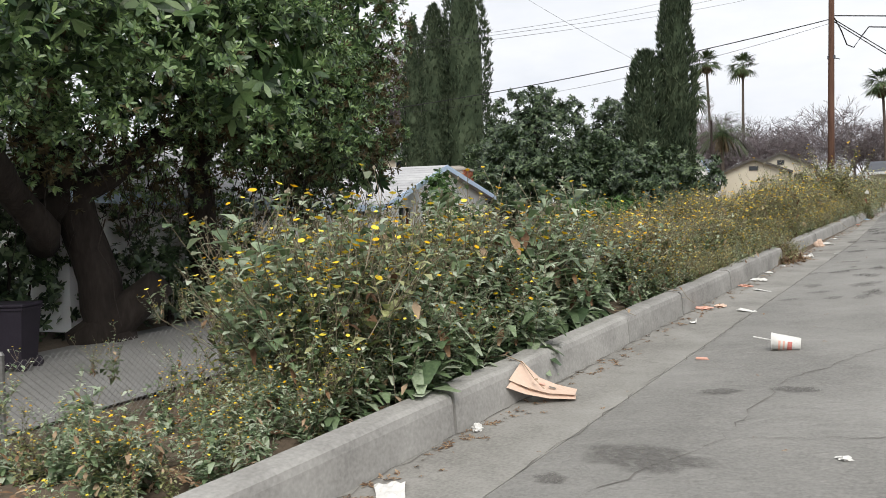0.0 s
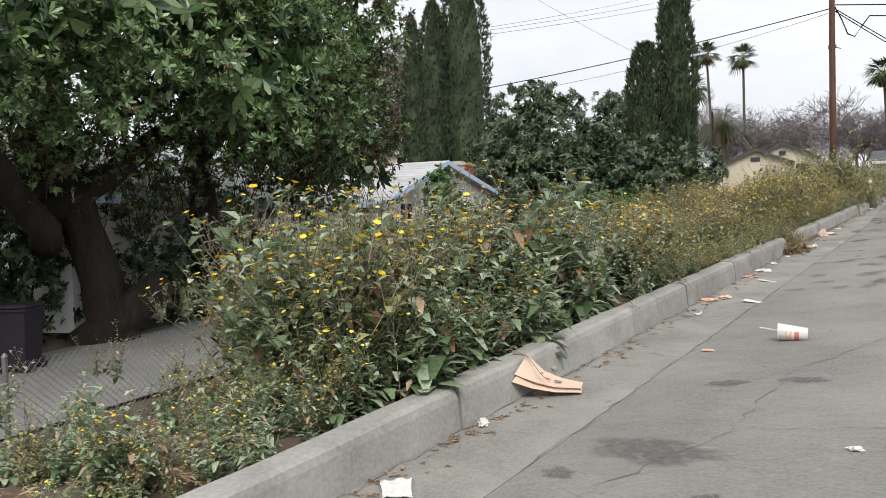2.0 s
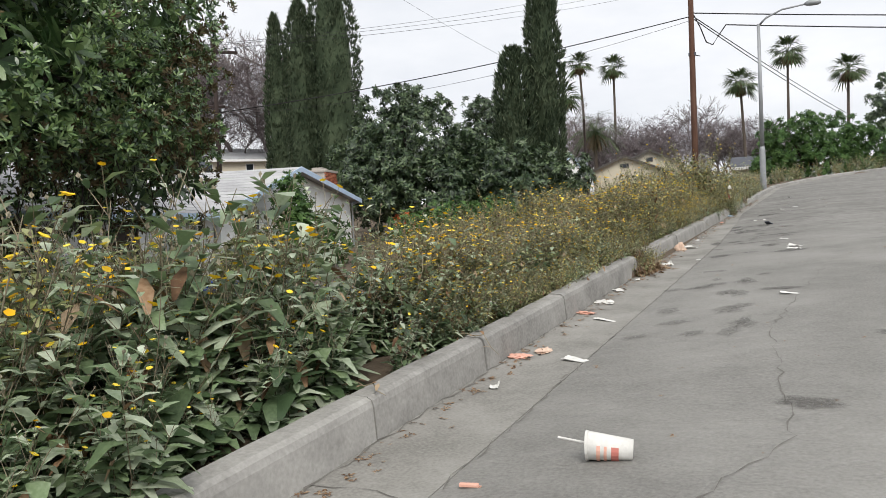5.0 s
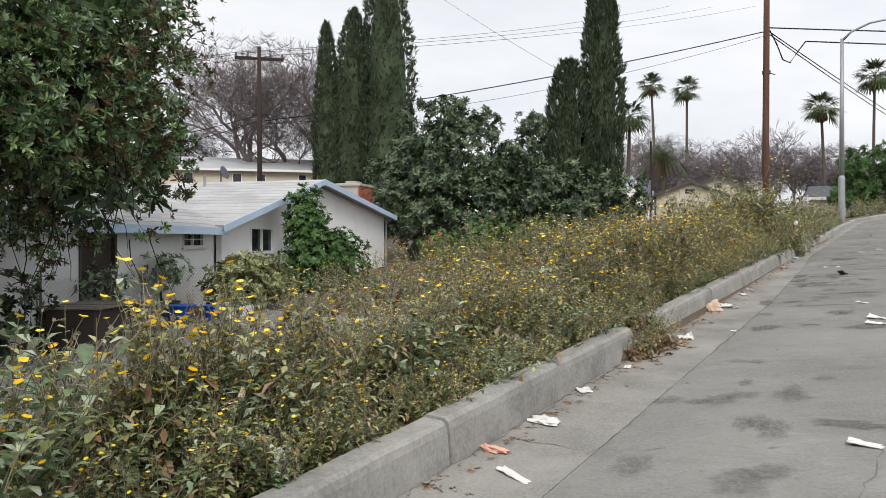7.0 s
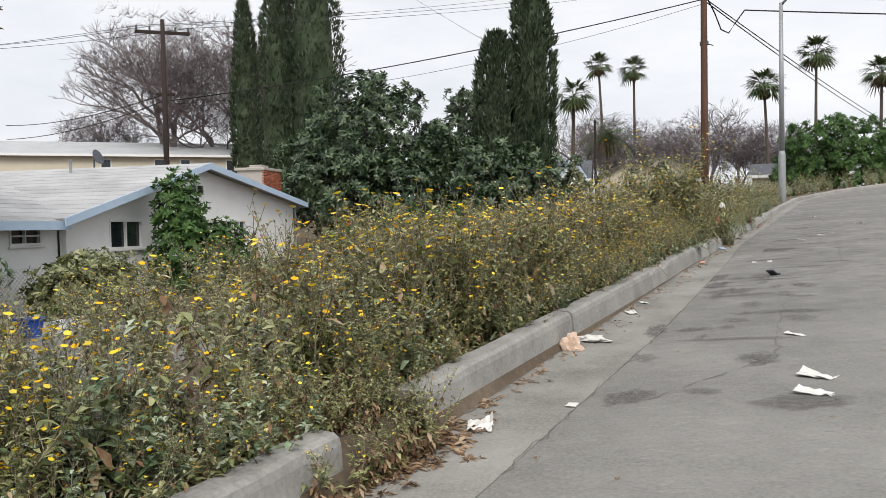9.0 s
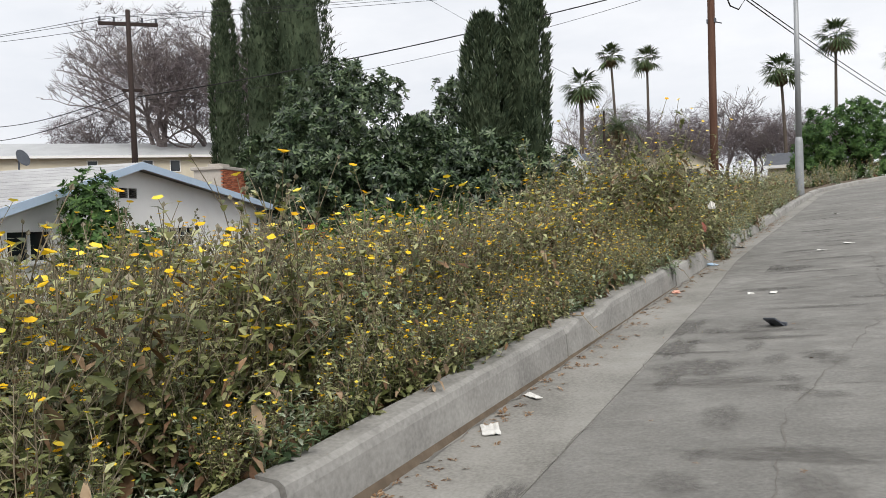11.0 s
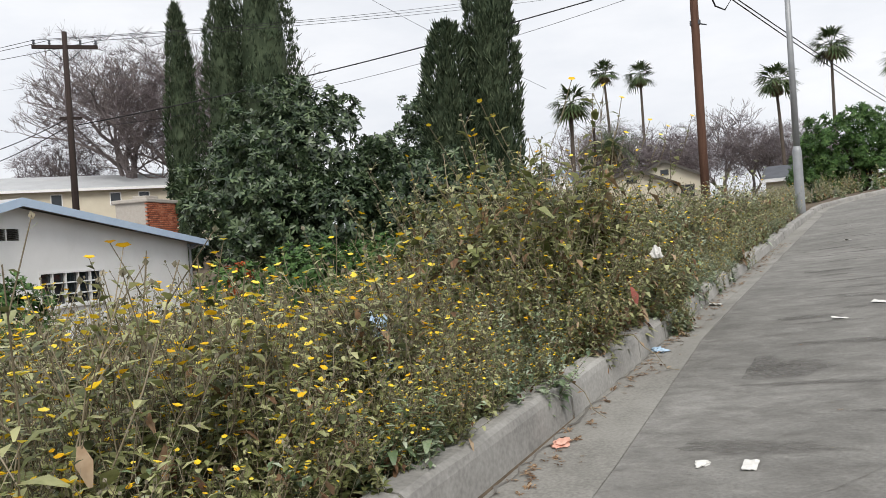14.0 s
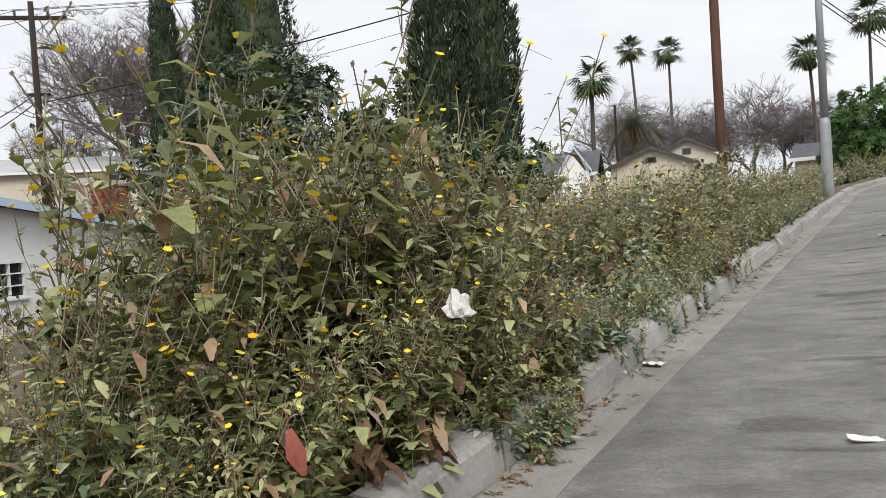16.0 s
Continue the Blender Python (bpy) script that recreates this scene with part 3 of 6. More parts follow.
class Quads:
    def __init__(self):
        self.V, self.F, self.M = [], [], []

    def quad(self, pts, m):
        o = len(self.V)
        self.V += [list(p) for p in pts]
        self.F.append((o, o + 1, o + 2, o + 3))
        self.M.append(m)

    def leaf(self, base, way, up, length, width, m, droop=0.2, fold=0.25):
        way = way.normalized()
        side = way.cross(up)
        side = side.normalized() if side.length > 1e-4 else Vector((1, 0, 0))
        nor = side.cross(way)
        lift = nor * width * fold
        drop = Vector((0, 0, length * droop))
        drop2 = Vector((0, 0, length * droop * 0.3))
        o = len(self.V)
        for p, w in ((base, 0.17), (base + way * length * 0.52 + lift - drop2, 0.52), (base + way * length - drop, 0.14)):
            self.V += [list(p + side * width * w), list(p - side * width * w)]
        self.F += [(o, o + 1, o + 3, o + 2), (o + 2, o + 3, o + 5, o + 4)]
        self.M += [m, m]

    def stalk(self, pts, r0, r1, m, sides=3):
        n = len(pts)
        o = len(self.V)
        for i, p in enumerate(pts):
            d = (pts[min(i + 1, n - 1)] - pts[max(i - 1, 0)]).normalized()
            a = d.cross(Vector((0.31, 0.95, 0.1))).normalized()
            b = d.cross(a)
            r = r0 + (r1 - r0) * i / (n - 1)
            for k in range(sides):
                t = k * 2 * math.pi / sides
                self.V.append(list(p + (a * math.cos(t) + b * math.sin(t)) * r))
        for i in range(n - 1):
            for k in range(sides):
                l = (k + 1) % sides
                self.F.append((o + i * sides + k, o + i * sides + l, o + (i + 1) * sides + l, o + (i + 1) * sides + k))
                self.M.append(m)

    def flower(self, p, up, r, m, mc, petals=8):
        a = up.cross(Vector((0.4, 0.8, 0.1))).normalized()
        b = up.cross(a)
        o = len(self.V)
        self.V.append(list(p))
        for k in range(petals * 2):
            t = k * math.pi / petals
            q = r if k % 2 == 0 else r * 0.85
            self.V.append(list(p + (a * math.cos(t) + b * math.sin(t)) * q + up * r * (0.42 if k % 2 == 0 else 0.36)))
        for k in range(petals):
            i, j, l = 2 * k, (2 * k + 1) % (2 * petals), (2 * k - 1) % (2 * petals)
            self.F.append((o, o + 1 + l, o + 1 + i, o + 1 + j))
            self.M.append(m)

    def bud(self, p, up, r, m):
        a = up.cross(Vector((0.4, 0.8, 0.1))).normalized()
        b = up.cross(a)
        c = [p + a * r, p + b * r, p - a * r, p - b * r]
        t, u = p + up * r * 1.3, p - up * r * 1.2
        o = len(self.V)
        self.V += [list(q) for q in c] + [list(t), list(u)]
        self.F += [(o, o + 4, o + 2, o + 5), (o + 1, o + 4, o + 3, o + 5)]
        self.M += [m] * 2

    def arrays(self):
        return np.array(self.V, float), np.array(self.F, int), np.array(self.M, int)


WEED_MATS = [m_stem, m_leaf, m_dry, m_petal, m_bud, m_leaf2]


def weed(seed, height, stems, leaves, leaf_len, flowers, dry, green=1, spread_out=0.35, branchy=3, fine=1.0):
    r = random.Random(seed)
    q = Quads()
    for i in range(stems):
        ang = r.uniform(0, 6.28)
        lean = r.uniform(0.15, 1.0) * spread_out
        h = height * r.uniform(0.6, 1.05)
        base = Vector((r.uniform(-0.05, 0.05), r.uniform(-0.05, 0.05), -0.04))
        pts = []
        for k in range(4):
            t = k / 3
            bend = lean * (t ** 1.3)
            pts.append(base + Vector((math.cos(ang) * bend * h + r.uniform(-0.02, 0.02), math.sin(ang) * bend * h + r.uniform(-0.02, 0.02), h * t * (1 - 0.12 * lean * t))))
        q.stalk(pts, 0.0042 * fine, 0.0018 * fine, 0)

        def along(t):
            k = min(2, int(t * 3))
            return pts[k].lerp(pts[k + 1], t * 3 - k)
        for j in range(leaves):
            t = (j + r.random()) / leaves
            t = 0.04 + 0.9 * t
            p = along(t)
            a = r.uniform(0, 6.28)
            size = leaf_len * (1.15 - 0.75 * t) * r.uniform(0.6, 1.25)
            el = r.uniform(-0.25, 0.75)
            m = 2 if r.random() < dry * (1.6 - 1.5 * t) else green
            if m == 2:
                el = r.uniform(-1.3, -0.2)
            q.leaf(p, Vector((math.cos(a), math.sin(a), el)), Vector((0, 0, 1)), size, size * r.uniform(0.36, 0.54), m, r.uniform(0.0, 0.4), r.uniform(0.1, 0.4))
        for j in range(branchy):
            t = r.uniform(0.5, 0.97)
            p = along(t)
            a = r.uniform(0, 6.28)
            ln = height * r.uniform(0.12, 0.28) * fine
            e1 = p + Vector((math.cos(a) * 0.5, math.sin(a) * 0.5, 0.6)) * ln * 0.55
            e2 = e1 + Vector((math.cos(a) * 0.22, math.sin(a) * 0.22, 0.9)) * ln * 0.5
            q.stalk([p, e2], 0.0022, 0.0014, 0)
            for s in range(2):
                a2 = r.uniform(0, 6.28)
                ll = leaf_len * r.uniform(0.28, 0.55)
                q.leaf(p.lerp(e2, r.uniform(0.3, 0.95)), Vector((math.cos(a2), math.sin(a2), 0.4)), Vector((0, 0, 1)), ll, ll * 0.42, green, 0.1)
            up = Vector((r.uniform(-0.5, 0.5), r.uniform(-0.5, 0.5), 1)).normalized()
            if r.random() < flowers:
                q.flower(e2, up, r.uniform(0.015, 0.024) * fine, 3, 3, 5)
            else:
                q.bud(e2, up, r.uniform(0.007, 0.011) * fine, 4)
    return q.arrays()


WEEDS = [
    weed(1, 1.0, 5, 20, 0.16, 0.4, 0.07, 1), weed(2, 1.0, 5, 20, 0.12, 0.55, 0.10, 5), weed(3, 1.0, 6, 20, 0.12, 0.35, 0.15, 5, 0.55, 4),
    weed(4, 1.0, 4, 22, 0.25, 0.12, 0.05, 1, 0.6, 2), weed(5, 1.0, 6, 15, 0.13, 0.5, 0.12, 5, 0.5, 4), weed(6, 1.0, 5, 20, 0.15, 0.15, 0.4, 5, 0.6, 3),
    weed(7, 1.0, 6, 22, 0.12, 0.38, 0.08, 5, 0.5, 4), weed(8, 1.0, 6, 14, 0.19, 0.55, 0.08, 1, 0.8, 3),
    weed(9, 1.0, 5, 15, 0.17, 0.08, 0.45, 5, 0.6, 2), weed(10, 1.0, 5, 11, 0.17, 0.3, 0.2, 5, 0.5, 3), weed(11, 1.0, 5, 11, 0.18, 0.3, 0.08, 1, 0.5, 3),
    weed(12, 1.0, 6, 17, 0.18, 0.25, 0.08, 1, 0.8, 2), weed(13, 1.0, 7, 16, 0.15, 0.3, 0.15, 5, 0.9, 2),
    weed(14, 1.0, 4, 34, 0.105, 0.4, 0.1, 5, 0.55, 6, 0.6), weed(15, 1.0, 4, 32, 0.115, 0.3, 0.32, 5, 0.6, 4, 0.6),
]


def weed_height(y, d):
    h = np.interp(y, [-4, 1.5, 2.6, 3.5, 5.8, 7.2, 10.3, 12, 13.5, 16, 20.5, 21.6, 22.2, 24.0, 25.0, 26.5, 28, 31, 34, 40], [0.3, 0.35, 0.85, 1.15, 1.2, 0.9, 0.75, 0.8, 1.1, 1.13, 1.0, 1.4, 1.95, 1.95, 1.55, 1.2, 1.1, 1.25, 1.05, 0.9])
    low = y < 2.5 + 0.66 * d
    h = np.where(low, 0.36, h)
    h = np.where((y > 6.8) & (y < 12.5) & (d > 0.8), 0.42, h)
    h = np.where((y > 6.8) & (y < 12.5) & (d > 1.4), 0.28, h)
    h = np.where((y >= 12.5) & (y < 15.8) & (d > 1.1), h * 0.72, h)
    h = np.where((y > 20.8) & (y < 27) & (y < 21.2 + 0.95 * d), 0.8, h)
    h = np.where((y > 24.6) & (y < 27.4) & (d < 0.5), 0.55, h)
    return h * np.where(d < 0.3, 0.6, 1.0) * np.where(d > 3.4, 0.8, 1.0)


def sow(n, y0, y1, d0, d1, seed, scale=1.0, only=None):
    g = np.random.default_rng(seed)
    y = g.uniform(y0, y1, n)
    d = d0 + (d1 - d0) * g.random(n) ** 1.15
    x = xkerb(y) - 0.2 - d
    h = weed_height(y, d) * g.uniform(0.65, 1.15, n) * scale
    w = g.integers(0, 8, n)
    tall = (y > 21.2 + 0.9 * d) & (y < 27)
    w = np.where(tall, g.choice([13, 14, 13, 14, 13], n), w)
    leafy = (y > 3) & (y < 7.5) & (d < 0.7)
    w = np.where(leafy, g.choice([3, 3, 0, 7], n), w)
    w = np.where(((w == 3) | (w == 0) | (w == 7)) & (y > 7.5), g.choice([1, 6, 4, 2], n), w)
    keep = np.nonzero(~((y < 12.5) & (y > 7) & (d > 3.3)))[0]
    x, y, d, h, w = x[keep], y[keep], d[keep], h[keep], w[keep]
    n = len(keep)
    clear = ~((y > 7.2) & (y < 12.6) & (d > 1.7) & (g.random(n) < 0.65)) & ~((y < 2.5 + 0.66 * d) & (y < 5.5) & (d > 1.15) & (g.random(n) < 0.8))
    x, y, d, h, w = x[clear], y[clear], d[clear], h[clear], w[clear]
    n = len(y)
    low = h < 0.45
    w = np.where(low, g.choice([7, 4, 3, 7, 2], n), w)
    size = np.where(low, np.maximum(h, 0.3), h)
    w = np.where(y > 28, 9 + (w % 2), w)
    if only:
        w = g.choice(only, n)
    y = uphill(y)
    x = xkerb(y) - 0.2 - d
    at = np.stack([x, y, np.maximum(land(x, y) - 0.02, zroad(y) + 0.0)], 1)
    return w, at, turns_z(g.uniform(0, 6.28, n), g.normal(0, 0.12, n)), size


def thicket(name, label, sets):
    w, at, R, s = (np.concatenate([q[i] for q in sets]) for i in range(4))
    V, F, M = spread(WEEDS, w, at, R, s)
    ob = new(name, quad_mesh(name, V, F, M, WEED_MATS))
    return tagged(ob, label, "weeds", kind="stuff")


thicket("weed_thicket", "dense thicket of yellow-flowering roadside weeds on the bank", [
    sow(270, 1.5, 9, 0.05, 3.6, 1), sow(310, 8.5, 21, 0.05, 4.4, 2), sow(190, 8, 21, 0.0, 1.0, 5), sow(110, 2.5, 9, 0.0, 1.1, 6), sow(150, 21, 27, 0.0, 2.6, 3), sow(90, 20, 30, 0.8, 5, 4), sow(80, 20.5, 28, -0.16, 0.2, 14, 0.75), sow(60, 27, 36, -0.1, 0.2, 15, 0.8), sow(40, 9, 20, -0.05, 0.1, 16, 0.7), sow(80, 15, 25, 3.4, 6.4, 17, 0.8), sow(40, 12.0, 13.0, -0.36, 0.15, 18, 0.6, [5, 8, 5]), sow(16, 23.0, 23.7, -0.32, -0.1, 19, 0.22, [3, 7, 5]), sow(40, 24.3, 29, -0.2, 0.0, 20, 0.5, [3, 7, 1]), sow(120, 14.5, 21.5, 0.0, 1.8, 21, 0.95), sow(50, 16, 21, 1.5, 3.5, 23), sow(75, 16.5, 21.8, -0.1, 0.4, 24, 0.75, [1, 4, 6, 2]), sow(90, 8.0, 12.0, 0.5, 3.2, 25, 1.05), sow(45, 1.6, 3.6, 0.3, 2.0, 22, 1.0, [7, 2, 3, 4]),
    sow(160, 7.2, 12.0, -0.04, 0.75, 26, 0.85, [11, 12, 6]), sow(210, 12.8, 21.8, -0.04, 0.7, 27, 0.62, [11, 12, 6]), sow(60, 8.0, 21.0, 0.7, 3.0, 28, 0.7, [11, 12])])
thicket("weed_thicket", "low flowering weeds and seedlings on the bare bank", [sow(130, -2.5, 4.4, 0.0, 2.1, 7, 1.0, [3, 7, 11]), sow(60, -2.5, 3.6, 0.0, 1.4, 31, 1.25, [0, 3, 2]), sow(90, 5, 16, 3.2, 5.8, 8, 0.7)])
thicket("weed_thicket", "dry and green weeds beside the upper kerb", [sow(210, 26.5, 38, 0.0, 3.2, 9, 1.05), sow(110, 38, 58, 0.1, 3.5, 10, 1.1), sow(90, 30, 46, 0.0, 2.2, 29, 1.15), sow(90, 54, 78, 0.0, 3.5, 30, 1.35)])

# single plants that stand out from the thicket
SLOTS = (("stalk_growth", 0), ("foliage", 1), ("dry_foliage", 2), ("bloom", 3), ("seed_growth", 4), ("grey_foliage", 5))


def weed_plant(k, label):
    V, F, M = WEEDS[k]
    root = thing("flowering_weed", label, "weed", group="weeds on the bank")
    for nm, slot in SLOTS:
        sel = np.nonzero(M == slot)[0]
        if len(sel):
            used, inv = np.unique(F[sel].ravel(), return_inverse=True)
            ob = new(nm, quad_mesh(nm, V[used], inv.reshape(-1, 4), np.zeros(len(sel), int), [WEED_MATS[slot]]))
            ob.parent = root
            ob["kind"] = "stuff"
    return root


PLANTS = [weed_plant(k, lab) for k, lab in ((0, "upright green weed with yellow daisy-like flowers"), (1, "branching weed with many yellow flower heads"), (2, "tall woody weed with dry grey seed stalks"), (3, "broad-leaved green weed at the kerb edge"), (5, "withered weed with hanging brown leaves"), (13, "tall woody weed with many small leaves and seed heads"), (14, "tall drying weed with browned lower leaves"))]
SPOTS = ((0, 3.0, 0.8, 1.0), (2, 3.3, 1.3, 1.2), (2, 4.2, 2.5, 1.25), (1, 4.6, 1.4, 1.2), (1, 5.6, 1.0, 1.15), (2, 6.4, 1.2, 1.25), (3, 4.7, 0.22, 0.75), (3, 5.2, 0.3, 0.8), (3, 5.9, 0.2, 0.7), (3, 4.2, 0.35, 0.7), (0, 7.2, 0.7, 1.0),
         (1, 6.6, 2.0, 1.0), (2, 6.8, 2.1, 1.15), (1, 9.5, 0.6, 0.6), (1, 10.6, 1.8, 0.6), (2, 11.8, 1.2, 0.8), (4, 12.5, 0.15, 0.5), (4, 12.7, 0.3, 0.55), (1, 14.2, 2.2, 1.1), (1, 15.2, 1.0, 1.0), (2, 15.6, 1.9, 1.25), (2, 16.4, 2.4, 1.3),
         (1, 17.4, 1.5, 1.1), (1, 18.3, 0.7, 0.9), (2, 19.2, 2.0, 1.0), (1, 20.2, 1.2, 0.9), (6, 22.3, 0.4, 1.4), (6, 23.0, 0.5, 1.5), (6, 23.8, 0.35, 1.3), (5, 23.2, 0.9, 2.2), (5, 22.5, 0.5, 2.1), (5, 24.1, 0.8, 2.0), (5, 24.3, 1.2, 1.8), (0, 26.5, 0.9, 0.8), (3, 25.4, 0.1, 0.6), (3, 26.0, 0.2, 0.6), (4, 21.9, 0.1, 0.8), (4, 22.6, 0.15, 0.9), (5, 22.7, 0.7, 1.9), (5, 22.9, 0.3, 1.9), (4, 22.1, 0.05, 0.7), (4, 22.5, 0.0, 0.75), (4, 22.9, 0.05, 0.7), (2, 22.2, 1.6, 1.0),
         (1, 13.1, 3.3, 1.0), (2, 6.4, 1.9, 1.1), (2, 20.8, 3.2, 0.9))
prng = random.Random(3)
for i, (k, y, d, s) in enumerate(SPOTS):
    y = float(uphill(y))
    x = float(xkerb(y)) - 0.2 - d
    m = pose(x, y, float(land(x, y)) - 0.02, prng.uniform(-6, 6), prng.uniform(-6, 6), prng.uniform(0, 360))
    PLANTS[k].scale = (s, s, s)
    copy_thing(PLANTS[k], m)
for p in PLANTS:
    for c in list(p.children):
        bpy.data.objects.remove(c)
    bpy.data.objects.remove(p)

# ---- trees ----


def rosette(seed, n, length, width, m=0, m2=None, flat=0.5):
    """A whorl of blunt oblong leaves."""
    r = random.Random(seed)
    q = Quads()
    for i in range(n):
        a = i * 2.4 + r.uniform(-0.3, 0.3)
        el = flat + r.uniform(-0.5, 0.6)
        ll = length * r.uniform(0.7, 1.15)
        way = Vector((math.cos(a), math.sin(a), el)).normalized()
        side = way.cross(Vector((0, 0, 1))).normalized() * width * r.uniform(0.42, 0.58)
        base = Vector((0, 0, 0.02 * i / n))
        fall = Vector((0, 0, ll * r.uniform(0, 0.22)))
        mid, tip = base + way * ll * 0.58 - fall * 0.3, base + way * ll - fall
        k = m if m2 is None or i < n * 0.6 else m2
        o = len(q.V)
        for p, w in ((base, 0.2), (mid, 1.0), (tip, 0.36)):
            q.V += [list(p + side * w), list(p - side * w)]
        q.F += [(o, o + 1, o + 3, o + 2), (o + 2, o + 3, o + 5, o + 4)]
        q.M += [k, k]
    return q.arrays()


def spray(seed, n, length, width, m=0):
    r = random.Random(seed)
    q = Quads()
    for i in range(n):
        a = r.uniform(0, 6.28)
        q.leaf(Vector((r.uniform(-0.06, 0.06), r.uniform(-0.06, 0.06), r.uniform(-0.1, 0.1))), Vector((math.cos(a) * 0.45, math.sin(a) * 0.45, 1)), Vector((math.cos(a), math.sin(a), 0)), length * r.uniform(0.6, 1.2), width, m, 0, 0.2)
    return q.arrays()


def crown(name, kinds, mats, blobs, count, seed, parent, size=(0.8, 1.2), upward=0.5, shell=0.72, label="", gate=0.0, weights=None, clump=0.0):
    """Leaf clumps through a set of rounded masses (centre, radii), thickest near their skin, with gaps."""
    g = np.random.default_rng(seed)
    vol = np.array([b[3] * b[4] + b[4] * b[5] + b[3] * b[5] for b in blobs])
    pick = g.choice(len(blobs), count * 2, p=vol / vol.sum())
    B = np.array(blobs, float)[pick]
    D = g.normal(size=(len(pick), 3))
    D /= np.linalg.norm(D, axis=1, keepdims=True)
    rad = shell + (1.06 - shell) * g.random(len(pick)) ** 0.7
    lump = 1 + 0.10 * np.sin(D[:, 0] * 7 + pick) * np.cos(D[:, 1] * 6 + 2 * pick) + 0.07 * np.sin(D[:, 2] * 11 + pick)
    P = B[:, :3] + D * B[:, 3:] * (rad * lump)[:, None]
    hole = np.sin(P[:, 0] * 1.9 + 1) * np.sin(P[:, 1] * 1.7) * np.sin(P[:, 2] * 2.1 + 2)
    ok = np.nonzero(hole < 1 - gate)[0][:count]
    P, D = P[ok], D[ok]
    if clump:
        # boughs: the leaves gather on the outer side of fewer, rounded tufts
        k = max(20, len(P) // 11)
        owner = g.integers(0, k, len(P))
        E = g.normal(size=P.shape) + D[owner] * 0.9 + np.array([0, 0, 0.5])
        E /= np.linalg.norm(E, axis=1, keepdims=True)
        P = P[owner] + E * (clump * g.uniform(0.6, 1.25, k)[owner] * (0.65 + 0.4 * g.random(len(P))))[:, None]
        D = E
    way = D + np.array([0, 0, upward]) + g.normal(size=D.shape) * 0.3
    R = turns_to(way, g.uniform(0, 6.28, len(P)))
    w = g.choice(len(kinds), len(P), p=weights)
    V, F, M = spread(kinds, w, P, R, g.uniform(size[0], size[1], len(P)))
    ob = new(name, quad_mesh(name, V, F, M, mats))
    ob.parent = parent
    if label:
        ob["label"] = label
    return ob


def limb(sh, a, b, r0, r1, seed, wander=0.15, n=6, sides=7):
    r = random.Random(seed)
    a, b = Vector(a), Vector(b)
    l = (b - a).length
    pts = [a.lerp(b, i / n) + (Vector((r.uniform(-1, 1), r.uniform(-1, 1), r.uniform(-0.5, 0.5))) * wander * l * 0.2 if 0 < i < n else Vector()) for i in range(n + 1)]
    sh.tube(pts, [r0 + (r1 - r0) * i / n for i in range(n + 1)], sides)
    return pts


# the big glossy-leaved tree over the driveway
tz = float(land(-11.7, 8.0))
big_tree = thing("spreading_tree", "large spreading evergreen tree with glossy leaves and dark trunks", "tree")
sh = Shape()
limb(sh, (-11.5, 8.8, tz - 0.3), (-12.3, 8.2, 3.2), 0.46, 0.32, 1, 0.1, 8, 12)
limb(sh, (-12.0, 8.4, tz - 0.1), (-10.9, 9.4, 0.4), 0.5, 0.3, 12, 0.1, 4, 10)
limb(sh, (-12.1, 7.7, 1.2), (-9.6, 5.2, 3.2), 0.3, 0.2, 2, 0.2, 6, 9)
limb(sh, (-12.2, 7.6, 1.6), (-10.4, 11.0, 4.6), 0.3, 0.16, 3, 0.2, 6, 9)
limb(sh, (-12.2, 7.6, 2.0), (-14.5, 9.5, 5.6), 0.28, 0.15, 4)
limb(sh, (-12.3, 7.6, 3.0), (-12.6, 8.5, 8.0), 0.3, 0.12, 5)
limb(sh, (-10.2, 11.2, 4.2), (-10.2, 15.0, 5.0), 0.16, 0.07, 6)
limb(sh, (-10.2, 11.2, 4.2), (-9.0, 11.0, 7.5), 0.15, 0.06, 7)
trunk = part("trunk", sh, m_bark, big_tree, "dark furrowed trunk", True)
sh = Shape()
limb(sh, (-12.6, 11.9, float(land(-12.6, 11.9)) - 0.3), (-12.2, 11.4, 3.6), 0.42, 0.25, 8, 0.1, 7, 10)
limb(sh, (-12.2, 11.0, 2.6), (-11.4, 13.2, 5.2), 0.22, 0.1, 9)
limb(sh, (-12.2, 11.0, 3.4), (-13.4, 12.6, 6.5), 0.22, 0.1, 10)
part("trunk", sh, m_bark, big_tree, "second dark trunk", True)
sh = Shape()
r = random.Random(8)
for i in range(130):
    x, y = r.uniform(-13.2, -9.4), r.uniform(6.5, 15.5)
    z = r.uniform(1.6, 3.6)
    e = (x + r.uniform(-0.5, 0.5), y + r.uniform(-0.5, 0.5), z - r.uniform(0.6, 1.9))
    limb(sh, (x, y, z), e, 0.014, 0.005, 100 + i, 0.5, 4, 3)
part("hanging_growth", sh, m_bark, big_tree, "bare hanging dark twigs")["kind"] = "stuff"
ROS = [rosette(1, 9, 0.148, 0.046, 0, 1, 0.8), rosette(2, 9, 0.15, 0.048, 0, None, 0.6), rosette(3, 9, 0.14, 0.044, 0, 1, 0.9), rosette(4, 8, 0.14, 0.045, 2)]
INNER = [rosette(5, 9, 0.38, 0.13, 0), rosette(6, 9, 0.34, 0.12, 0)]
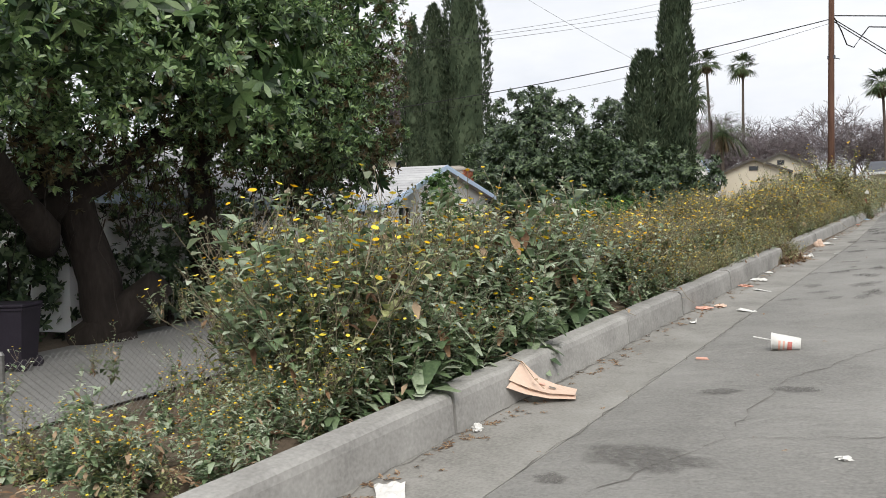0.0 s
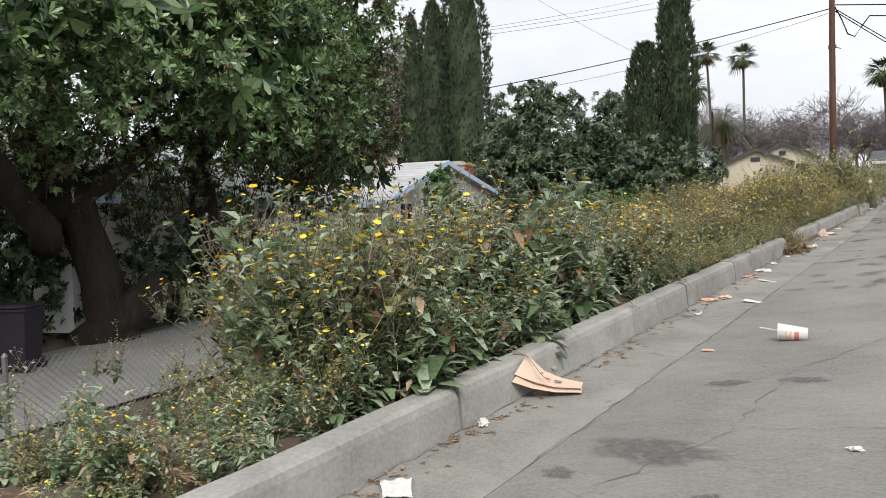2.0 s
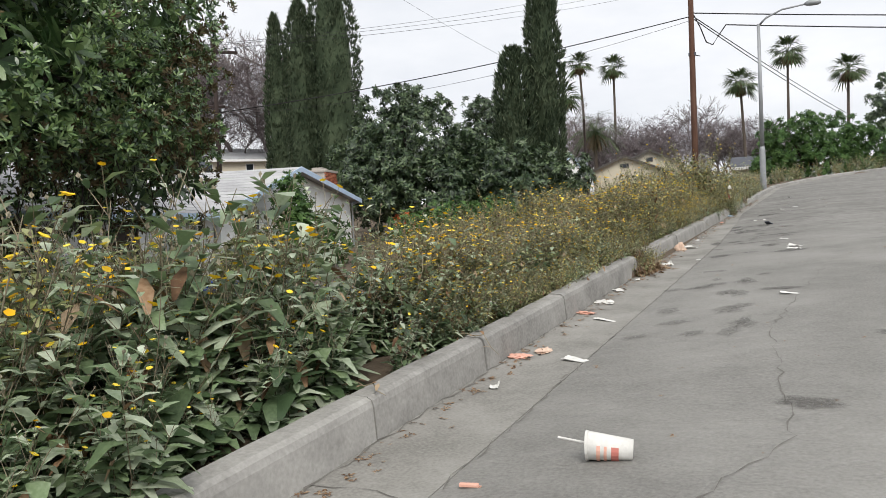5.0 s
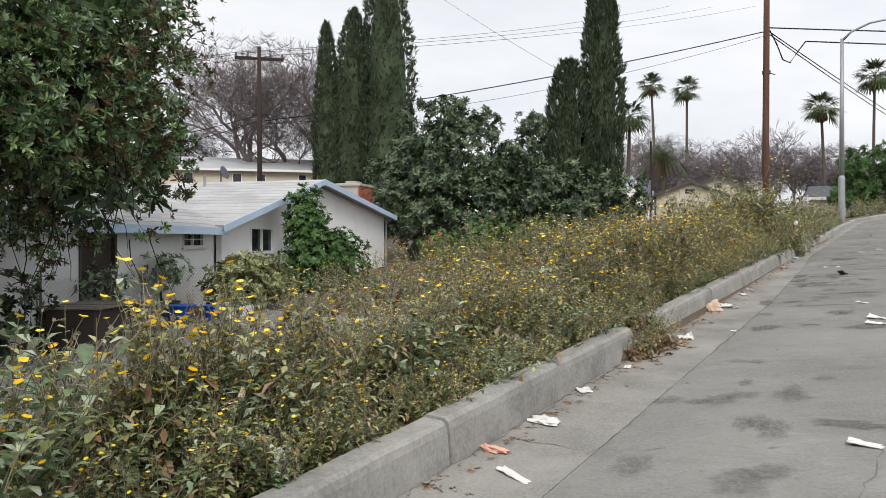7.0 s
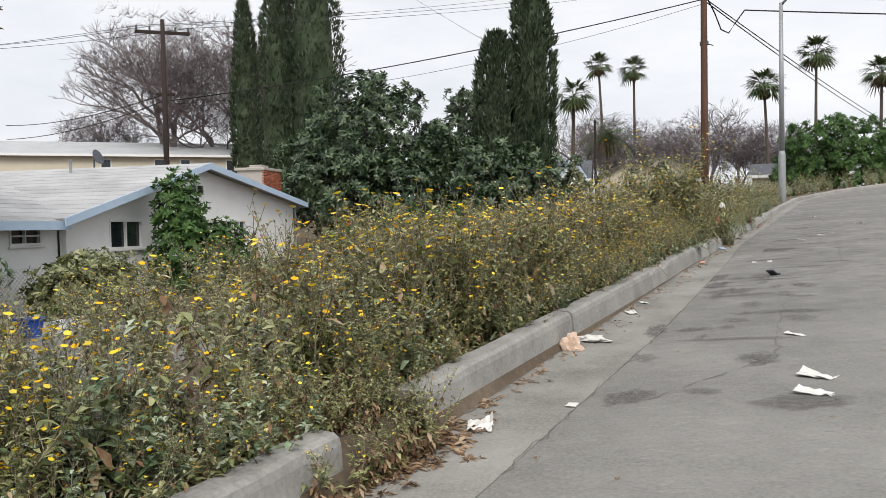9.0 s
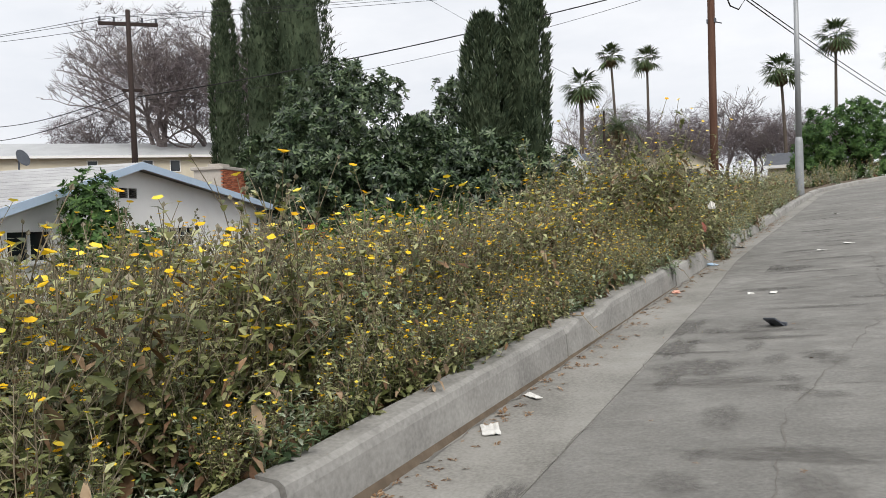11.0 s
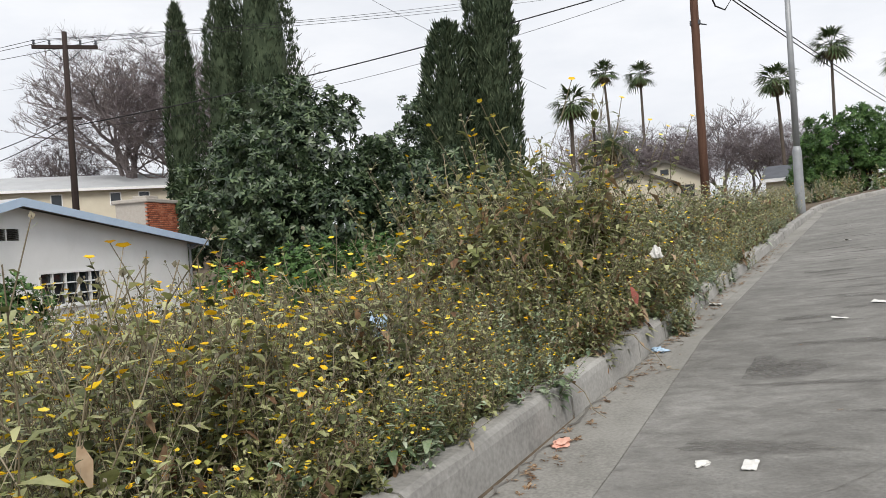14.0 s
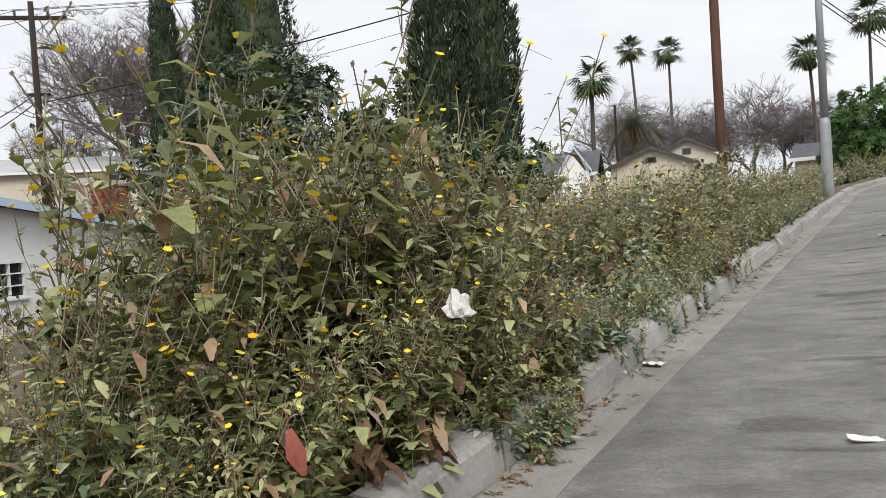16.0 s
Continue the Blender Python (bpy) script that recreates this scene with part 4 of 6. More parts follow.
BIG = [(-13.2, 6.8, 6.6, 4.4, 5.0, 4.2), (-10.0, 5.4, 5.4, 2.6, 3.0, 2.5), (-9.8, 8.2, 5.9, 2.6, 3.2, 3.2), (-11.0, 11.6, 6.6, 3.0, 3.4, 4.0), (-11.5, 14.3, 5.8, 2.3, 2.3, 3.6), (-9.6, 10.4, 4.5, 1.9, 2.0, 1.8), (-10.8, 13.6, 4.3, 1.8, 2.0, 2.0), (-13.5, 12.0, 9.0, 4.0, 4.2, 3.5), (-10.2, 3.0, 4.6, 2.4, 2.6, 2.2), (-11.6, 0.6, 6.0, 3.6, 3.4, 3.6), (-12.5, 17.0, 4.4, 1.35, 1.35, 2.0), (-10.9, 15.1, 3.1, 1.1, 1.4, 1.5), (-12.8, 17.1, 7.4, 1.65, 1.65, 2.8)]
OUTER = [b for b in BIG if b[1] > 13]
# leaf mix leans to dark and brown: real browning plus shade put into colour
crown("browned_crown", ROS, [m_tree_leaf, m_tree_young, m_tree_brown], OUTER, 4600, 17, big_tree, (0.7, 1.2), 0.4, 0.8, "browned foliage, its leaf mix darkened to stand for shade", 0.0, [0.08, 0.52, 0.02, 0.38], 0.36)
crown("crown", ROS, [m_tree_leaf, m_tree_young, m_tree_brown], [b for b in BIG if b[1] <= 13], 14500, 11, big_tree, (0.7, 1.2), 0.6, 0.8, gate=0.0, weights=[0.32, 0.38, 0.25, 0.05], clump=0.42)
crown("inner_crown", INNER, [m_tree_leaf], [(b[0], b[1], b[2], b[3] * 0.74, b[4] * 0.74, b[5] * 0.74) for b in BIG], 2000, 13, big_tree, (0.8, 1.3), 0.4, 0.5)
crown("inner_foliage", ROS, [m_tree_leaf, m_tree_young, m_tree_brown], [(-10.6, 12.8, 3.8, 1.8, 2.4, 1.6), (-11.8, 15.2, 4.6, 1.5, 1.8, 2.0), (-10.4, 10.2, 3.4, 1.5, 1.6, 1.2), (-12.3, 12.6, 1.7, 0.7, 1.6, 1.3), (-12.0, 10.0, 2.3, 0.8, 1.4, 1.0), (-12.2, 14.6, 2.2, 0.6, 0.9, 1.2), (-10.9, 7.2, 3.0, 1.0, 2.2, 1.0), (-11.2, 4.6, 2.8, 1.0, 2.0, 1.1)], 3400, 12, big_tree, (0.7, 1.1), 0.1, 0.2, "browned thin inner foliage", 0.2, [0.2, 0.3, 0.1, 0.4])

# broad dark tree behind the house
BRO = [rosette(21, 7, 0.27, 0.095, 0, None, 0.0), rosette(22, 7, 0.24, 0.09, 0, None, -0.3), rosette(23, 7, 0.29, 0.09, 0, None, 0.2)]


def broad_tree(label, base, blobs, count, seed, size=(0.8, 1.3), kinds=None, mats=None, shell=0.75):
    root = thing("broadleaf_tree", label, "tree")
    sh = Shape()
    bx, by = base
    bz = float(land(bx, by))
    top = max(b[2] for b in blobs)
    limb(sh, (bx, by, bz - 0.3), (bx, by, bz + (top - bz) * 0.6), 0.3, 0.18, seed, 0.1, 6, 8)
    for i, b in enumerate(blobs[:7]):
        limb(sh, (bx, by, bz + (top - bz) * 0.35), b[:3], 0.16, 0.05, seed + i)
    part("trunk", sh, m_bark, root, "", True)
    crown("crown", kinds or BRO, mats or [m_dark_leaf], blobs, int(count * 1.55), seed, root, size, 0.3, shell, gate=0.0, clump=0.4)
    crown("inner_crown", INNER, [(mats or [m_dark_leaf])[0]], [(b[0], b[1], b[2], b[3] * 0.8, b[4] * 0.8, b[5] * 0.8) for b in blobs], int(count * 0.45), seed + 500, root, (0.65, 1.0), 0.3, 0.75)
    return root


broad_tree("dark green broad-leaved tree with dense rounded crown", (-20.5, 45), [(-20.5, 45, 6.6, 3.6, 3.6, 3.1), (-21.2, 42.5, 4.4, 3.0, 3.0, 2.8), (-18.6, 43.5, 3.4, 3.0, 3.0, 2.4), (-20.8, 45.2, 8.9, 1.5, 1.5, 1.2), (-22.5, 46, 5.5, 2.6, 2.6, 2.4)], 3200, 31)
broad_tree("low spreading dark green tree beside a yard", (-15, 47), [(-15.2, 47.2, 3.9, 3.4, 3.2, 2.4), (-12.6, 48.0, 3.6, 2.6, 2.6, 2.2), (-17.4, 47.5, 5.0, 2.4, 2.4, 2.4), (-14.0, 46.0, 2.4, 3.0, 2.4, 1.6)], 2600, 41)
broad_tree("mid-green conical-topped tree behind others", (-19.8, 56), [(-19.6, 56, 7.6, 2.6, 2.6, 3.2), (-19.4, 56, 9.6, 1.3, 1.3, 1.3), (-17, 56, 6.2, 2.4, 2.4, 2.6)], 1100, 51)
broad_tree("bright green rounded roadside tree on the hill", (2.0, 76), [(0.8, 75.5, 7.2, 2.8, 2.8, 2.4), (3.4, 77, 7.2, 3.0, 3.0, 2.3), (6.6, 78, 6.4, 3.0, 3.0, 2.0), (-1.0, 75, 6.2, 1.8, 1.8, 1.6), (2.6, 75.5, 5.0, 4.6, 2.6, 1.8)], 2300, 61, (0.8, 1.2), BRO, [m_shrub])
broad_tree("tall dark trees in the distance on the hill", (13, 96), [(9.6, 96, 11.6, 1.8, 1.8, 3.4), (13.2, 97, 12.0, 2.6, 2.6, 4.2), (18, 98, 11, 4, 4, 5), (11, 95, 8, 3, 3, 2.5)], 2400, 71, (1.2, 1.8))

# columnar cypresses
TUFT = [spray(1, 7, 0.36, 0.065), spray(2, 7, 0.32, 0.065), spray(3, 7, 0.4, 0.06)]


def cypress(x, y, height, radius, seed, label, count=2200, taper=1.0, base=None):
    root = thing("cypress", label, "tree", group="tall cypresses")
    z0 = float(land(x, y)) if base is None else base
    sh = Shape()
    limb(sh, (x, y, z0 - 0.3), (x, y, z0 + height * 0.9), 0.22, 0.05, seed, 0.02, 5, 7)
    part("trunk", sh, m_bark, root)
    g = np.random.default_rng(seed)
    count = int(count * 1.2)
    t = g.random(count)
    a = g.uniform(0, 6.28, count)
    prof = np.interp(t, [0, 0.06, 0.25, 0.6, 0.85, 0.96, 1.0], [0.55, 0.8, 1.0, 0.95, 0.62 * taper + 1.0 * (1 - taper), 0.26 * taper + 0.85 * (1 - taper), 0.05 * taper + 0.5 * (1 - taper)])
    rr = radius * prof * (0.8 + 0.25 * g.random(count) ** 0.6) * (1 + 0.10 * np.sin(3 * a + t * 14 + seed) + 0.07 * np.sin(7 * a - t * 31))
    P = np.stack([x + np.cos(a) * rr, y + np.sin(a) * rr, z0 + 0.4 + t * (height - 0.8)], 1)
    D = np.stack([np.cos(a) * 0.35, np.sin(a) * 0.35, np.full(count, 1.0)], 1) + g.normal(size=(count, 3)) * 0.15
    V, F, M = spread(TUFT, g.integers(0, 3, count), P, turns_to(D, g.uniform(0, 6.28, count)), g.uniform(0.7, 1.3, count))
    crown_ob = new("foliage", quad_mesh("foliage", V, F, M, [m_cypress]))
    crown_ob.parent = root
    sh = Shape()
    sh.tube([(x, y, z0 + 0.8 + (height - 1.6) * i / 8) for i in range(9)], [radius * 0.72 * float(np.interp(i / 8, [0, 0.25, 0.6, 0.85, 1.0], [0.7, 1.0, 0.95, 0.6, 0.1])) for i in range(9)], 9)
    part("inner_foliage", sh, m_cypress, root)
    return root


cypress(-37.0, 54.0, 17.8, 1.0, 1, "slender dark green cypress with a pointed top", 1500)
cypress(-39.4, 60.8, 20.5, 1.9, 2, "tall dense dark cypress with rounded top", 2200)
cypress(-37.0, 62.4, 25.5, 2.5, 3, "very tall broad dark green cypress", 3300)
cypress(-15.0, 49.6, 11.5, 1.2, 5, "dark green cypress with a blunt top", 1900, 0.6)
cypress(-13.5, 51.4, 17.5, 1.2, 6, "tall dark green cypress with dead twigs at its base", 2300)

# shrubs round the house
SHR = [rosette(31, 8, 0.17, 0.06), rosette(32, 9, 0.15, 0.055), rosette(33, 8, 0.18, 0.07)]


def shrub(label, blobs, count, seed, mats, name="shrub", kinds=None, size=(0.8, 1.3)):
    root = thing(name, label, "shrub")
    sh = Shape()
    for i, b in enumerate(blobs):
        limb(sh, (b[0], b[1], float(land(b[0], b[1])) - 0.2), b[:3], 0.05, 0.02, seed + i, 0.2, 4, 5)
    part("branch_growth", sh, m_bark, root)["kind"] = "stuff"
    crown("leaves", kinds or SHR, mats, blobs, count, seed, root, size, 0.5, 0.45, gate=0.05)
    return root


shrub("tall pointed bright green shrub against the house", [(-16.0, 27.2, 1.0, 1.1, 1.2, 1.4), (-16.1, 27.0, 2.5, 0.75, 0.75, 1.3), (-15.4, 28.0, 1.0, 1.0, 1.1, 1.3)], 1800, 81, [m_shrub])
shrub("olive green rounded shrub by the yard fence", [(-14.4, 22.6, 0.55, 1.1, 1.1, 0.9), (-13.8, 21.4, 0.5, 0.9, 0.9, 0.8)], 900, 82, [m_leaf2])
shrub("small thin-branched shrub in front of a white wall", [(-15.4, 20.2, 1.0, 0.7, 0.7, 0.45), (-15.2, 18.0, 0.7, 0.7, 0.8, 0.5)], 160, 83, [m_leaf])
shrub("green garden hedge with trailing leaves", [(-14.6, 38.5, 1.5, 1.6, 3.0, 1.3), (-13.8, 42, 1.8, 1.6, 2.6, 1.2), (-15, 35.0, 1.3, 1.2, 1.6, 1.0)], 1500, 84, [m_shrub])
shrub("orange-red flowering garden shrub", [(-16.4, 36.6, 1.4, 0.6, 0.7, 0.7)], 120, 85, [m_terracotta])
shrub("dark green undergrowth below the big tree", [(-12.6, 5.2, 0.9, 1.1, 1.7, 1.7), (-12.4, 2.0, 1.0, 1.4, 2.0, 1.9), (-12.9, 7.4, 1.2, 0.8, 1.0, 1.8), (-11.9, 10.3, 0.4, 0.6, 1.2, 1.1), (-12.5, 13.8, 0.3, 0.5, 1.4, 0.9), (-13.6, -1.0, 1.2, 1.6, 2.4, 2.2), (-12.9, 9.4, 0.8, 0.6, 1.2, 1.7), (-13.1, 8.0, 0.6, 0.7, 1.6, 1.8), (-12.8, 12.4, 0.5, 0.6, 1.5, 1.2)], 3300, 86, [m_dark_leaf])

# palms


def palm(x, y, height, lean, seed, label, fan=True, base=None, girth=0.28, reach=2.3):
    root = thing("palm_tree", label, "palm", group="palms on the skyline")
    z0 = float(land(x, y)) if base is None else base
    r = random.Random(seed)
    top = Vector((x + lean, y, z0 + height))
    sh = Shape()
    pts = [Vector((x + lean * (t / 8) ** 1.6, y, z0 - 0.5 + (height + 0.5) * t / 8)) for t in range(9)]
    sh.tube(pts, [girth * (1.25 - 0.55 * t / 8) for t in range(9)], 8)
    part("trunk", sh, m_palm_bark, root, "", True)
    for nm, lo, hi, n, mat in (("fronds", -0.8, 1.35, 40, m_frond), ("dead_fronds", -1.5, -0.7, 26, m_frond_dry)):
        q = Quads()
        for i in range(n):
            a = i * 2.4 + r.uniform(-0.2, 0.2)
            el = r.uniform(lo, hi)
            d = Vector((math.cos(a) * math.cos(el), math.sin(a) * math.cos(el), math.sin(el)))
            ln = reach * (0.55 if nm == "dead_fronds" else r.uniform(0.8, 1.1))
            if fan:
                hub = top + d * ln * 0.45
                q.stalk([top, hub], 0.03, 0.02, 0)
                side = d.cross(Vector((0, 0, 1))).normalized()
                for k in range(9):
                    t = (k - 4) / 4 * 1.25
                    dd = (d * math.cos(t) + side * math.sin(t)).normalized()
                    q.leaf(hub, dd, Vector((0, 0, 1)), ln * 0.62, 0.2 * reach / 3, 0, 0.35, 0.1)
            else:
                mid = top + d * ln * 0.6
                end = mid + Vector((d.x, d.y, d.z - 0.9)).normalized() * ln * 0.6
                q.stalk([top, mid, end], 0.04, 0.01, 0)
                side = d.cross(Vector((0, 0, 1))).normalized()
                for k in range(14):
                    p = top.lerp(mid, k / 7) if k < 7 else mid.lerp(end, (k - 7) / 7)
                    for sg in (1, -1):
                        q.leaf(p, d * 0.5 + side * sg, Vector((0, 0, 1)), ln * 0.3, 0.07, 0, 0.45, 0.1)
        V, F, M = q.arrays()
        ob = new(nm, quad_mesh(nm, V, F, M, [mat]))
        ob.parent = root
    return root


palm(-57.5, 229.3, 42.0, -1.5, 1, "very tall slender fan palm", base=5.4, girth=0.42, reach=4.6)
palm(-49.4, 231.7, 40.2, 0.0, 2, "very tall slender fan palm with dead skirt", base=5.4, girth=0.42, reach=4.8)
palm(-5.8, 117, 14.2, -0.5, 3, "fan palm standing beyond the hill crest", base=5, girth=0.22, reach=2.8)
palm(-0.8, 137.5, 21.5, 0.2, 4, "tall slender fan palm beyond the road", base=5, girth=0.24, reach=3.2)
palm(7.3, 130, 16.0, 0.2, 5, "fan palm above distant dark trees", base=5.5, girth=0.24, reach=3.0)
palm(-31.5, 116, 15.5, 0.3, 6, "fan palm behind a garden", base=4.5, girth=0.3, reach=3.2)
palm(-28.0, 122, 10.5, 0.0, 7, "drooping feather palm behind houses", fan=False, base=4.5, girth=0.3, reach=4.4)

# leafless trees


def twig_fan(seed, n, length):
    """A fan of fine straight twigs."""
    r = random.Random(seed)
    q = Quads()
    for i in range(n):
        d = Vector((r.uniform(-1, 1), r.uniform(-1, 1), r.uniform(0.1, 1.2))).normalized() * length * r.uniform(0.6, 1.2)
        w = d.cross(Vector((0.3, 0.5, 0.2))).normalized() * 0.014
        q.quad((-w, w, d + w * 0.5, d - w * 0.5), 0)
    return q.arrays()


TWIGS = [twig_fan(61, 11, 1.3), twig_fan(62, 10, 1.1)]


def bare_tree(x, y, height, spread_w, seed, label, depth=5, base=None, mat=None, twigs=3):
    root = thing("bare_tree", label, "tree")
    r = random.Random(seed)
    z0 = float(land(x, y)) if base is None else base
    shs, low = Shape(), Shape()

    def grow(p, d, ln, rad, k):
        e = p + d * ln
        m = p.lerp(e, 0.5) + Vector((r.uniform(-1, 1), r.uniform(-1, 1), r.uniform(-0.4, 0.6))) * ln * 0.08
        (low if k >= depth - 1 else shs).tube([p, m, e] if k > 2 else [p, e], [rad, rad * 0.85, rad * 0.7] if k > 2 else [rad, rad * 0.7], 5 if k > 2 else 3, cap=False)
        if k == 0:
            return
        for i in range(twigs if k > 1 else twigs + 1):
            nd = (d + Vector((r.uniform(-1, 1) * spread_w, r.uniform(-1, 1) * spread_w, r.uniform(-0.25, 0.6)))).normalized()
            grow(e if i else m, nd, ln * r.uniform(0.62, 0.85), max(rad * 0.62, height * 0.0011), k - 1)
    grow(Vector((x, y, z0 - 0.3)), Vector((0, 0, 1)), height * 0.3, height * 0.024, depth)
    part("trunk", low, mat or m_bark_grey, root)
    part("branch_growth", shs, mat or m_bark_grey, root)["kind"] = "stuff"
    cz, rw = z0 + height * 0.66, height * (0.27 + 0.12 * spread_w)
    fine = crown("twig_growth", TWIGS, [m_twig], [(x, y, cz, rw, rw, height * 0.25), (x - rw * 0.5, y, cz - height * 0.12, rw * 0.6, rw * 0.6, height * 0.2), (x + rw * 0.5, y, cz - height * 0.12, rw * 0.6, rw * 0.6, height * 0.2)], int(50 * height), seed, root, (0.7, 1.3), 0.5, 0.35, "haze of fine mauve-grey twigs")
    fine["kind"] = "stuff"
    return root


bare_tree(-61, 70, 23, 0.9, 1, "large leafless tree with spreading grey branches", 7, 4)
bare_tree(-50, 74, 19, 0.9, 2, "leafless grey tree behind rooftops", 7, 4)
bare_tree(-56, 77, 21, 1.0, 4, "leafless grey tree behind rooftops", 7, 4)
bare_tree(-72, 70, 13, 0.9, 3, "leafless tree at the edge of a yard", 5, 4)
for i, (x, y, h) in enumerate(((-34, 150, 18), (-25, 145, 16), (-16, 140, 16), (-11, 132, 13), (-42, 160, 20), (-6, 128, 12), (-20, 128, 12), (-29, 130, 13), (-2, 122, 10))):
    bare_tree(x, y, h, 0.9, 10 + i, "leafless reddish-grey tree far beyond the houses", 6, 4.5, None, 3)
broad_tree("low dark evergreen trees beyond rooftops", (-80, 80), [(-80, 78, 9, 6, 6, 4), (-60, 86, 8, 6, 6, 3.5), (-48, 80, 7, 5, 5, 3.5), (-92, 72, 9, 6, 6, 3)], 1500, 91, (1.4, 2.2))


# dry twigs trailing over the kerb
for i, (s, o, l) in enumerate(((4.05, -0.12, 0.42), (6.0, -0.15, 0.3), (7.3, -0.1, 0.35), (18.6, -0.12, 0.4), (21.6, 0.0, 0.35), (22.9, 0.05, 0.4), (25.3, -0.05, 0.4))):
    r = random.Random(500 + i)
    p, a = kerb_point(s)
    pts = [p + a * (o - 0.12 + l * t / 5) + Vector((0, r.uniform(-0.03, 0.03) + 0.05 * math.sin(t), 0.235 - max(0, o - 0.1 + l * t / 5) * 0.8 + 0.02 * (t % 2))) for t in range(6)]
    pts = [Vector((q.x, q.y, max(q.z, p.z + 0.006))) for q in pts]
    sh = Shape()
    sh.tube(pts, [0.005 - 0.0006 * t for t in range(6)], 4)
    tw = part("dry_twig", sh, m_stem)
    tagged(tw, "thin dry weed twig trailing over the kerb", "twig")
    q = Quads()
    for t in range(5):
        q.leaf(pts[t], Vector((r.uniform(-1, 1), r.uniform(-1, 1), 0.3)), Vector((0, 0, 1)), 0.06, 0.025, 0, 0.2, 0.2)
    V, F, M = q.arrays()
    lf = new("twig_leaf", quad_mesh("twig_leaf", V, F, M, [m_dry]))
    lf.parent = tw
    lf["kind"] = "stuff"

# ---- the white house below the bank ----
HT = 15.7
HX, HY = -9.146, -2.57


def house_at(name, label):
    return thing(name, label, "house", (HX, HY, 0), HT)


def wall_panels(name, s0, s1, z0, top, holes, x0=0.0, thick=0.2):
    """A wall in the local y-z plane from s0 to s1 with its holes (a, b, low, high) left open. top: height at s."""
    cuts = sorted({s0, s1, *[h[0] for h in holes], *[h[1] for h in holes], *[k for k in KINKS if s0 < k < s1]})

    def slab(a, b, la, lb, ha, hb):
        part(name, Shape().prism([(x0, a, la), (x0, b, lb), (x0, b, hb), (x0, a, ha)], (-1, 0, 0), thick), m_stucco, house)
    for a, b in zip(cuts[:-1], cuts[1:]):
        here = sorted([h for h in holes if h[0] <= a + 1e-6 and h[1] >= b - 1e-6], key=lambda h: h[2])
        low = z0
        for h in here:
            if h[2] > low + 0.01:
                slab(a, b, low, low, h[2], h[2])
            low = h[3]
        slab(a, b, low, low, top(a), top(b))


def window(parent, s0, s1, z0, z1, bars=1, rows=0, frame_mat=None, x0=0.0):
    fm = frame_mat or m_frame_white
    w = 0.055
    fr = Shape()
    fr.box((x0 - 0.1, s0, z0), (x0 + 0.03, s0 + w, z1)).box((x0 - 0.1, s1 - w, z0), (x0 + 0.03, s1, z1))
    fr.box((x0 - 0.1, s0 + w, z0), (x0 + 0.03, s1 - w, z0 + w)).box((x0 - 0.1, s0 + w, z1 - w), (x0 + 0.03, s1 - w, z1))
    win = part("window", fr, fm, parent)
    for i in range(1, bars + 1):
        c = s0 + (s1 - s0) * i / (bars + 1)
        part("mullion", Shape().box((x0 - 0.09, c - 0.015, z0 + w), (x0 + 0.02, c + 0.015, z1 - w)), fm, win)
    for i in range(1, rows + 1):
        c = z0 + (z1 - z0) * i / (rows + 1)
        part("mullion", Shape().box((x0 - 0.085, s0 + w, c - 0.018), (x0 + 0.018, s1 - w, c + 0.018)), fm, win)
    part("sill", Shape().box((x0 + 0.002, s0 - 0.06, z0 - 0.07), (x0 + 0.09, s1 + 0.06, z0 - 0.004), bevel=0.01), m_frame_white, win)
    for i in range(bars + 1):
        a = s0 + (s1 - s0) * i / (bars + 1) + 0.03
        b = s0 + (s1 - s0) * (i + 1) / (bars + 1) - 0.03
        part("pane", Shape().box((x0 - 0.075, a, z0 + w), (x0 - 0.065, b, z1 - w)), m_glass, win)
    # dark sheet behind the panes: the room's shade is put in as colour
    part("blind", Shape().box((x0 - 0.35, s0 - 0.1, z0 - 0.1), (x0 - 0.3, s1 + 0.1, z1 + 0.1)), m_door, win, "dark sheet standing in for the unlit room behind the glass")
    return win


house = house_at("house", "single-storey white stucco house with pale shingle roof")
KINKS = (26.9, 33.95)


def gable_top(s):
    return float(np.interp(s, [26.9, 33.95, 42.9], [2.35, 4.12, 3.02]))


GZ0 = -0.6
wall_panels("gable_wall", 26.9, 42.6, GZ0, gable_top, [(28.75, 30.4, 1.40, 2.26), (34.9, 37.6, 1.28, 2.28), (33.3, 34.3, 3.18, 3.5)])
part("side_wall", Shape().box((-9, 42.4, GZ0), (-0.202, 42.6, 2.95)), m_stucco, house)
part("back_wall", Shape().box((-9.2, 26.9, GZ0), (-9.002, 42.6, 2.9)), m_stucco, house)
wall_panels("front_wall", 11.5, 26.88, GZ0, lambda s: 2.12, [(25.15, 26.25, 1.60, 2.08), (20.9, 22.15, -0.15, 1.9), (17.0, 18.0, 1.3, 1.9)], x0=-0.25)
part("side_wall", Shape().box((-9.2, 11.5, GZ0), (-0.452, 11.7, 2.1)), m_stucco, house)
window(house, 28.75, 30.4, 1.40, 2.26, 1, 0)
window(house, 34.9, 37.6, 1.28, 2.28, 4, 2)
window(house, 25.15, 26.25, 1.60, 2.08, 1, 1, None, -0.25)
window(house, 17.0, 18.0, 1.3, 1.9, 1, 0, None, -0.25)
door = part("door", Shape().box((-0.38, 20.94, -0.15), (-0.32, 22.11, 1.86), bevel=0.008), m_door, house, "dark weathered door")
